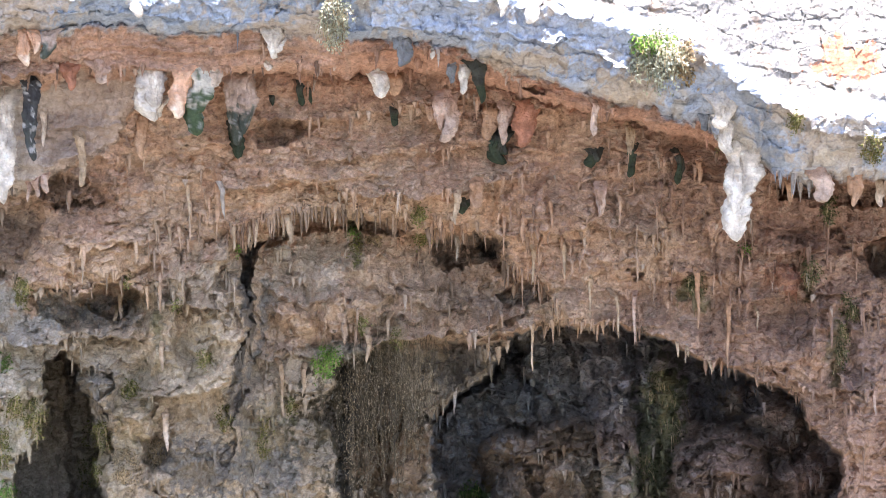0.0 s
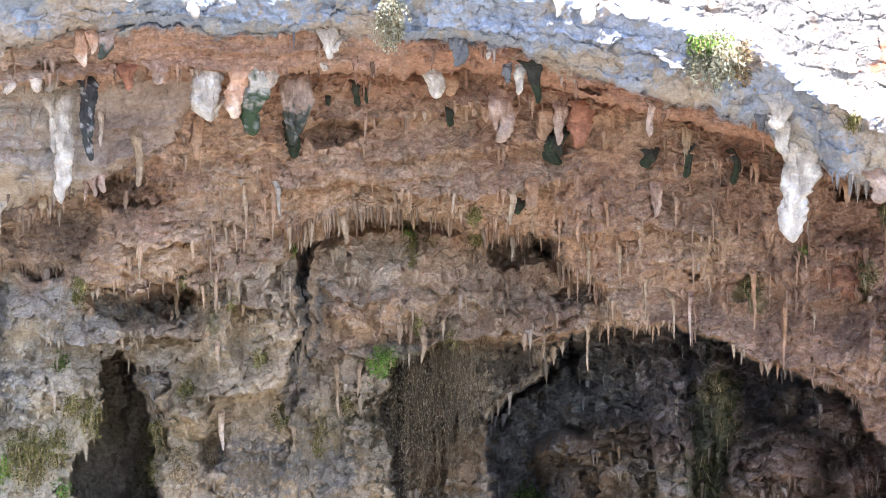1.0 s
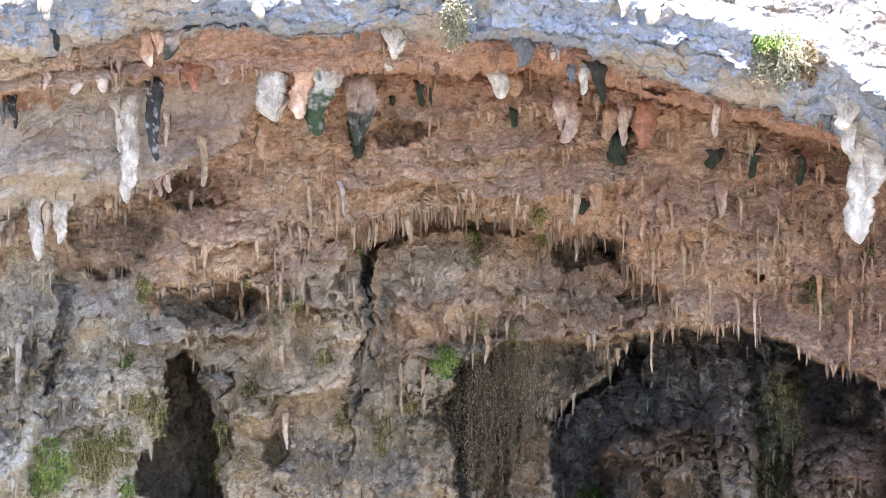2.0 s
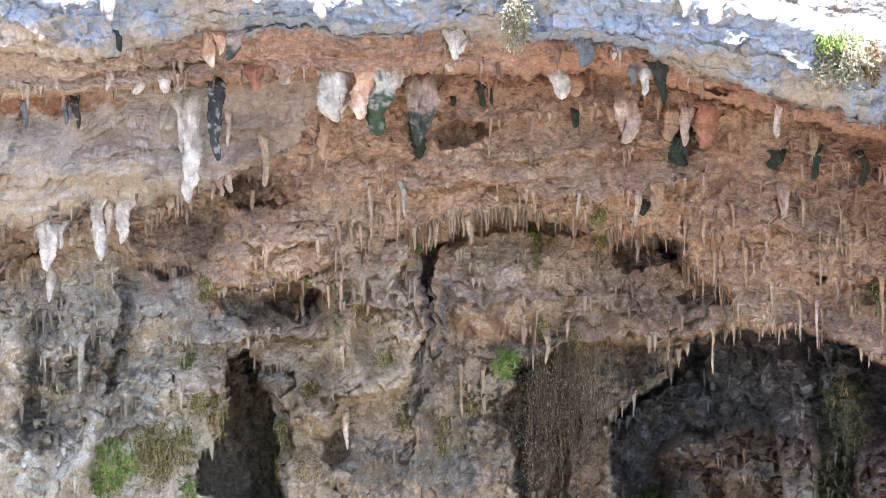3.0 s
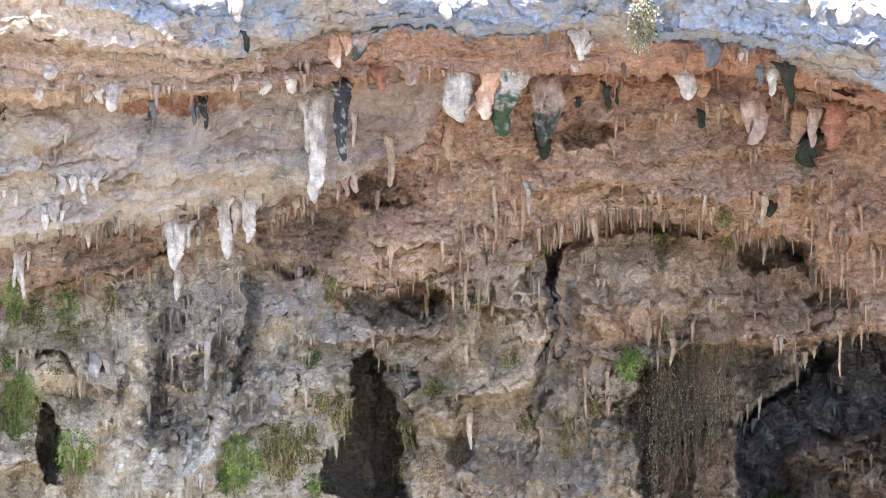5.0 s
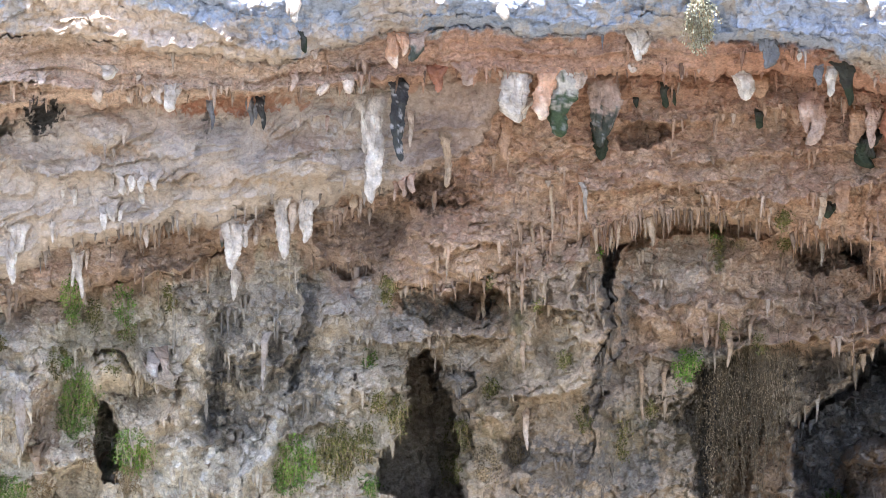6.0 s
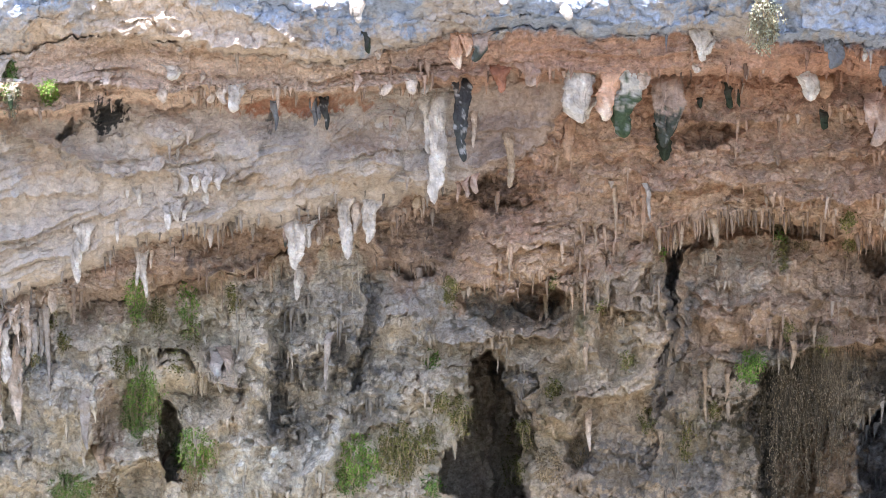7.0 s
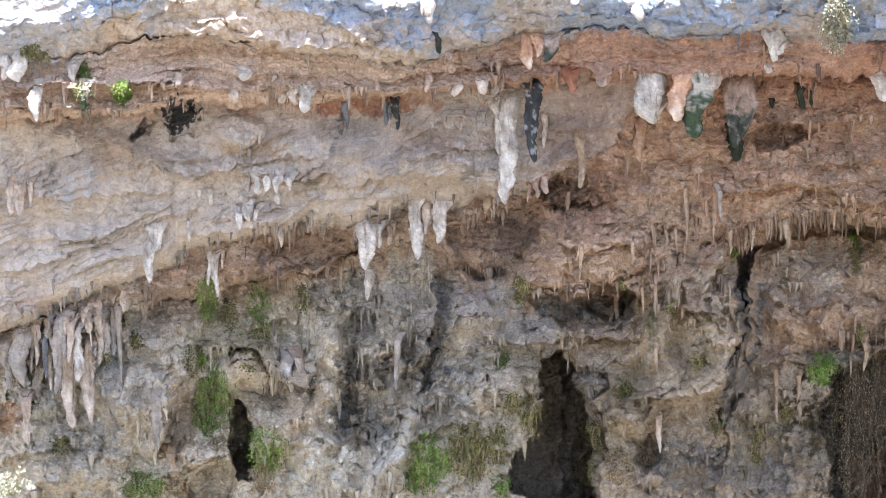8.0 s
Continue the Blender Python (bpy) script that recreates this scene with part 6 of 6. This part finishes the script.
plant((-17.50, -0.07), 0.55, 0.9, "green", 320)
plant((-17.42, -0.64), 0.4, 0.8, "pale", 260)
plant((-16.29, -0.52), 0.55, 0.62, "bright", 360)
# On the western wall.
plant((-13.85, -6.49), 0.6, 1.4, "bright", 480)
plant((-13.24, -6.90), 0.4, 1.1, "moss", 260)
plant((-12.33, -6.64), 0.5, 1.4, "bright", 400)
plant((-12.25, -7.54), 0.35, 1.0, "moss", 240)
plant((-14.30, -8.23), 0.75, 0.9, "moss", 420)
plant((-14.08, -8.14), 0.35, 0.3, "bright", 120)
plant((-16.00, -7.59), 0.4, 0.5, "moss", 160)
plant((-13.68, -9.46), 0.9, 2.0, "bright", 900)
plant((-13.85, -9.87), 0.9, 1.5, "green", 520)
plant((-13.44, -10.69), 0.6, 0.9, "dry", 240)
plant((-12.27, -10.84), 1.15, 1.3, "bright", 900)
plant((-12.28, -11.50), 0.8, 0.8, "dry", 320)
plant((-15.80, -11.91), 1.3, 0.8, "green", 520)
plant((-14.71, -11.97), 0.7, 0.6, "dry", 260)
plant((-12.67, -8.20), 0.3, 0.6, "moss", 140)
plant((-11.00, -6.38), 0.3, 0.8, "moss", 140)
plant((-16.42, -6.94), 0.3, 0.5, "moss", 100)
plant((-7.41, -11.06), 1.25, 1.4, "bright", 1100)
plant((-7.73, -11.56), 0.8, 0.7, "green", 380)
plant((-6.27, -10.79), 1.1, 1.6, "moss", 900)
plant((-6.35, -10.55), 0.7, 0.9, "moss", 380)
plant((-5.45, -10.45), 0.55, 1.1, "moss", 360)
plant((-5.29, -11.67), 0.5, 0.6, "green", 260)
plant((-5.30, -8.09), 0.45, 0.6, "green", 200)
plant((-4.49, -9.70), 0.6, 1.1, "moss", 420)
plant((-5.05, -9.30), 0.4, 0.5, "moss", 160)
plant((-4.79, -6.06), 0.4, 0.7, "moss", 220)
plant((-18.25, -10.79), 0.4, 0.6, "moss", 140)
plant((-16.85, -7.94), 0.3, 0.8, "moss", 140)
plant((-19.16, -9.55), 0.3, 0.4, "vine", 100)
# On the middle wall and round the cavern.
plant((3.64, -8.22), 0.62, 0.85, "bright", 560)
plant((3.88, -7.98), 0.4, 0.5, "green", 200)
plant((4.69, -7.10), 0.22, 0.6, "moss", 120)
plant((4.50, -5.01), 0.25, 0.7, "moss", 180)
plant((4.46, -4.44), 0.3, 0.3, "green", 100)
plant((5.02, -4.77), 0.5, 0.5, "dry", 140)
plant((6.30, -3.95), 0.35, 0.5, "moss", 160)
plant((6.38, -4.70), 0.5, 0.3, "moss", 120)
plant((-1.80, -8.85), 0.55, 0.5, "moss", 220)
plant((0.24, -7.96), 0.4, 0.4, "moss", 160)
plant((-2.81, -10.28), 0.7, 1.1, "moss", 360)
plant((-1.96, -11.10), 0.8, 1.2, "dry", 420)
plant((0.83, -9.71), 0.35, 0.6, "moss", 140)
plant((-1.16, -10.72), 0.35, 0.8, "dry", 160)
plant((-2.98, -11.24), 0.6, 0.9, "moss", 260)
plant((1.86, -10.37), 0.3, 1.2, "moss", 160)
plant((-0.56, -6.47), 0.25, 0.3, "moss", 70)
plant((5.65, -7.52), 0.3, 0.5, "moss", 100)
plant((2.67, -9.42), 0.25, 0.6, "moss", 100)
plant((14.35, -6.09), 0.5, 0.6, "vine", 160)
plant((17.80, -5.71), 0.4, 0.9, "vine", 220)
plant((18.90, -6.88), 0.5, 0.9, "vine", 240)
plant((18.66, -8.04), 0.35, 1.4, "vine", 280)
plant((13.21, -9.11), 0.5, 1.6, "vine", 150)
plant((13.72, -9.87), 0.75, 1.7, "vine", 260)
plant((12.89, -11.42), 0.6, 1.4, "vine", 260)
plant((7.80, -12.00), 0.8, 0.5, "green", 300)
plant((9.63, -8.36), 0.14, 0.3, "moss", 60, 0.1, 0.05)
plant((-1.86, -5.79), 0.2, 0.3, "moss", 60)
plant((1.16, -4.93), 0.25, 0.25, "bright", 80)

# Curtain of hanging roots and dry grass in front of the side cave.
rs = np.random.RandomState(19)
cp, cf, fp, ff = [], [], [], []
edge = line((2.43, -9.09), (3.15, -8.94), (4.04, -8.23), (5.33, -7.71), (6.63, -7.57), (7.11, -7.61))
a_, b_ = (3.23, -9.10), (6.87, -7.54)
for k in range(330):
    u = a_[0] + (b_[0] - a_[0]) * rs.beta(2.2, 1.5)
    v = float(edge(u)) + 0.08
    v += 0.3 * rs.randn() - 1.2 * rs.rand() ** 3
    y = rock_depth(u, float(edge(u)) + 0.15) + 0.25 + 0.6 * rs.rand()
    f = y / RANGE
    q = np.array(site(u, v, y))
    mid = 1 - abs((u - a_[0]) / (b_[0] - a_[0]) - 0.42)
    ln = f * (0.6 + 3.9 * rs.rand()) * mid
    steps = max(4, int(ln / 0.12))
    w, x = 0.002 + 0.004 * rs.rand(), 0.0
    o = len(cp)
    for m in range(steps + 1):
        s = m / steps
        x += 0.028 * rs.randn()
        c = q + np.array((x, 0.02 * rs.randn(), -s * ln))
        cp += [c + (-w, 0, 0), c + (w, -0.004, 0)]
        for _ in range(rs.randint(0, 4)):
            d = rs.randn(3) * (0.03, 0.02, 0.03) + (0, -0.01, -0.03)
            e = np.cross(d, rs.randn(3))
            e = e / (np.linalg.norm(e) + 1e-6) * 0.016
            i, g = len(fp), c + rs.randn(3) * (0.03, 0.03, 0.05)
            fp += [g, g + 0.5 * d + e, g + d, g + 0.5 * d - e]
            ff.append((i, i + 1, i + 2, i + 3))
    cf += [(o + 2 * m, o + 2 * m + 1, o + 2 * m + 3, o + 2 * m + 2) for m in range(steps)]
curtain = new("hanging_roots", mesh_from("hanging_roots", np.array(cp), cf, None, LEAF["root"]))
tagged(curtain, "curtain of hanging brown roots and dry grass with pale flecks", "roots", kind="stuff")
part("dry_leaves", np.array(fp), ff, LEAF["fleck"], curtain, "tiny pale dry leaves")


# Free-standing crag in front of the wall, whose sunlit tip carries a shrub.
def crag(tip, y, wide):
    t_ = site(tip[0], tip[1], y)
    hgt, seg, rings = t_.z + 1.0, 48, 90
    s = np.linspace(0, 1, rings)[:, None]
    a = np.linspace(0, 2 * np.pi, seg, endpoint=False)[None, :]
    r = wide * (0.10 + 0.9 * s ** 0.6) * (1 + 0.35 * fbm(np.cos(a) * 1.2 + 3, s * 6 + np.sin(a), 401, 4, 0.6)) * np.clip(s * 30, 0.15, 1)
    co = np.stack([r * np.cos(a), r * np.sin(a), -s * hgt + 0 * a], -1)
    pts = co.reshape(-1, 3)
    quads = [(i * seg + j, (i + 1) * seg + j, (i + 1) * seg + (j + 1) % seg, i * seg + (j + 1) % seg) for i in range(rings - 1) for j in range(seg)] + [list(range(seg))]
    tint = np.array((0.55, 0.50, 0.43)) * (1 + 0.3 * fbm(pts[:, 0] * 2, pts[:, 2] * 2, 402, 4)[:, None])
    ob = new("rock_crag", mesh_from("rock_crag", pts, quads, np.clip(tint, 0.05, 0.8), ROCK))
    ob.location = t_
    tagged(ob, "pale sunlit limestone crag standing before the cave wall", "rock")
    return t_


tip = crag((-19.91, -12.20), 47.5, 1.6)
shrub = new("shrub")
shrub.matrix_basis = Matrix.Translation(tip)
tagged(shrub, "pale shrub growing on a rock crag", "shrub")
rs = np.random.RandomState(77)
lp, lf, sp, sf = [], [], [], []
for k in range(70):
    d = rs.randn(3) * (0.26, 0.25, 0.17) + (0, 0, 0.2)
    o = len(sp)
    sp += [np.array((-0.006, 0, -0.1)), np.array((0.006, 0, -0.1)), d + (0.004, 0, 0), d - (0.004, 0, 0)]
    sf.append((o, o + 1, o + 2, o + 3))
    for m in range(16):
        q = d * (0.35 + 0.7 * rs.rand()) + 0.05 * rs.randn(3)
        e, g = rs.randn(3) * 0.04, rs.randn(3) * 0.02
        o = len(lp)
        lp += [q, q + 0.5 * e + g, q + e, q + 0.5 * e - g]
        lf.append((o, o + 1, o + 2, o + 3))
part("foliage", np.array(lp), lf, LEAF["pale"], shrub)
part("stem", np.array(sp), sf, LEAF["dry"], shrub, "thin dry twigs")
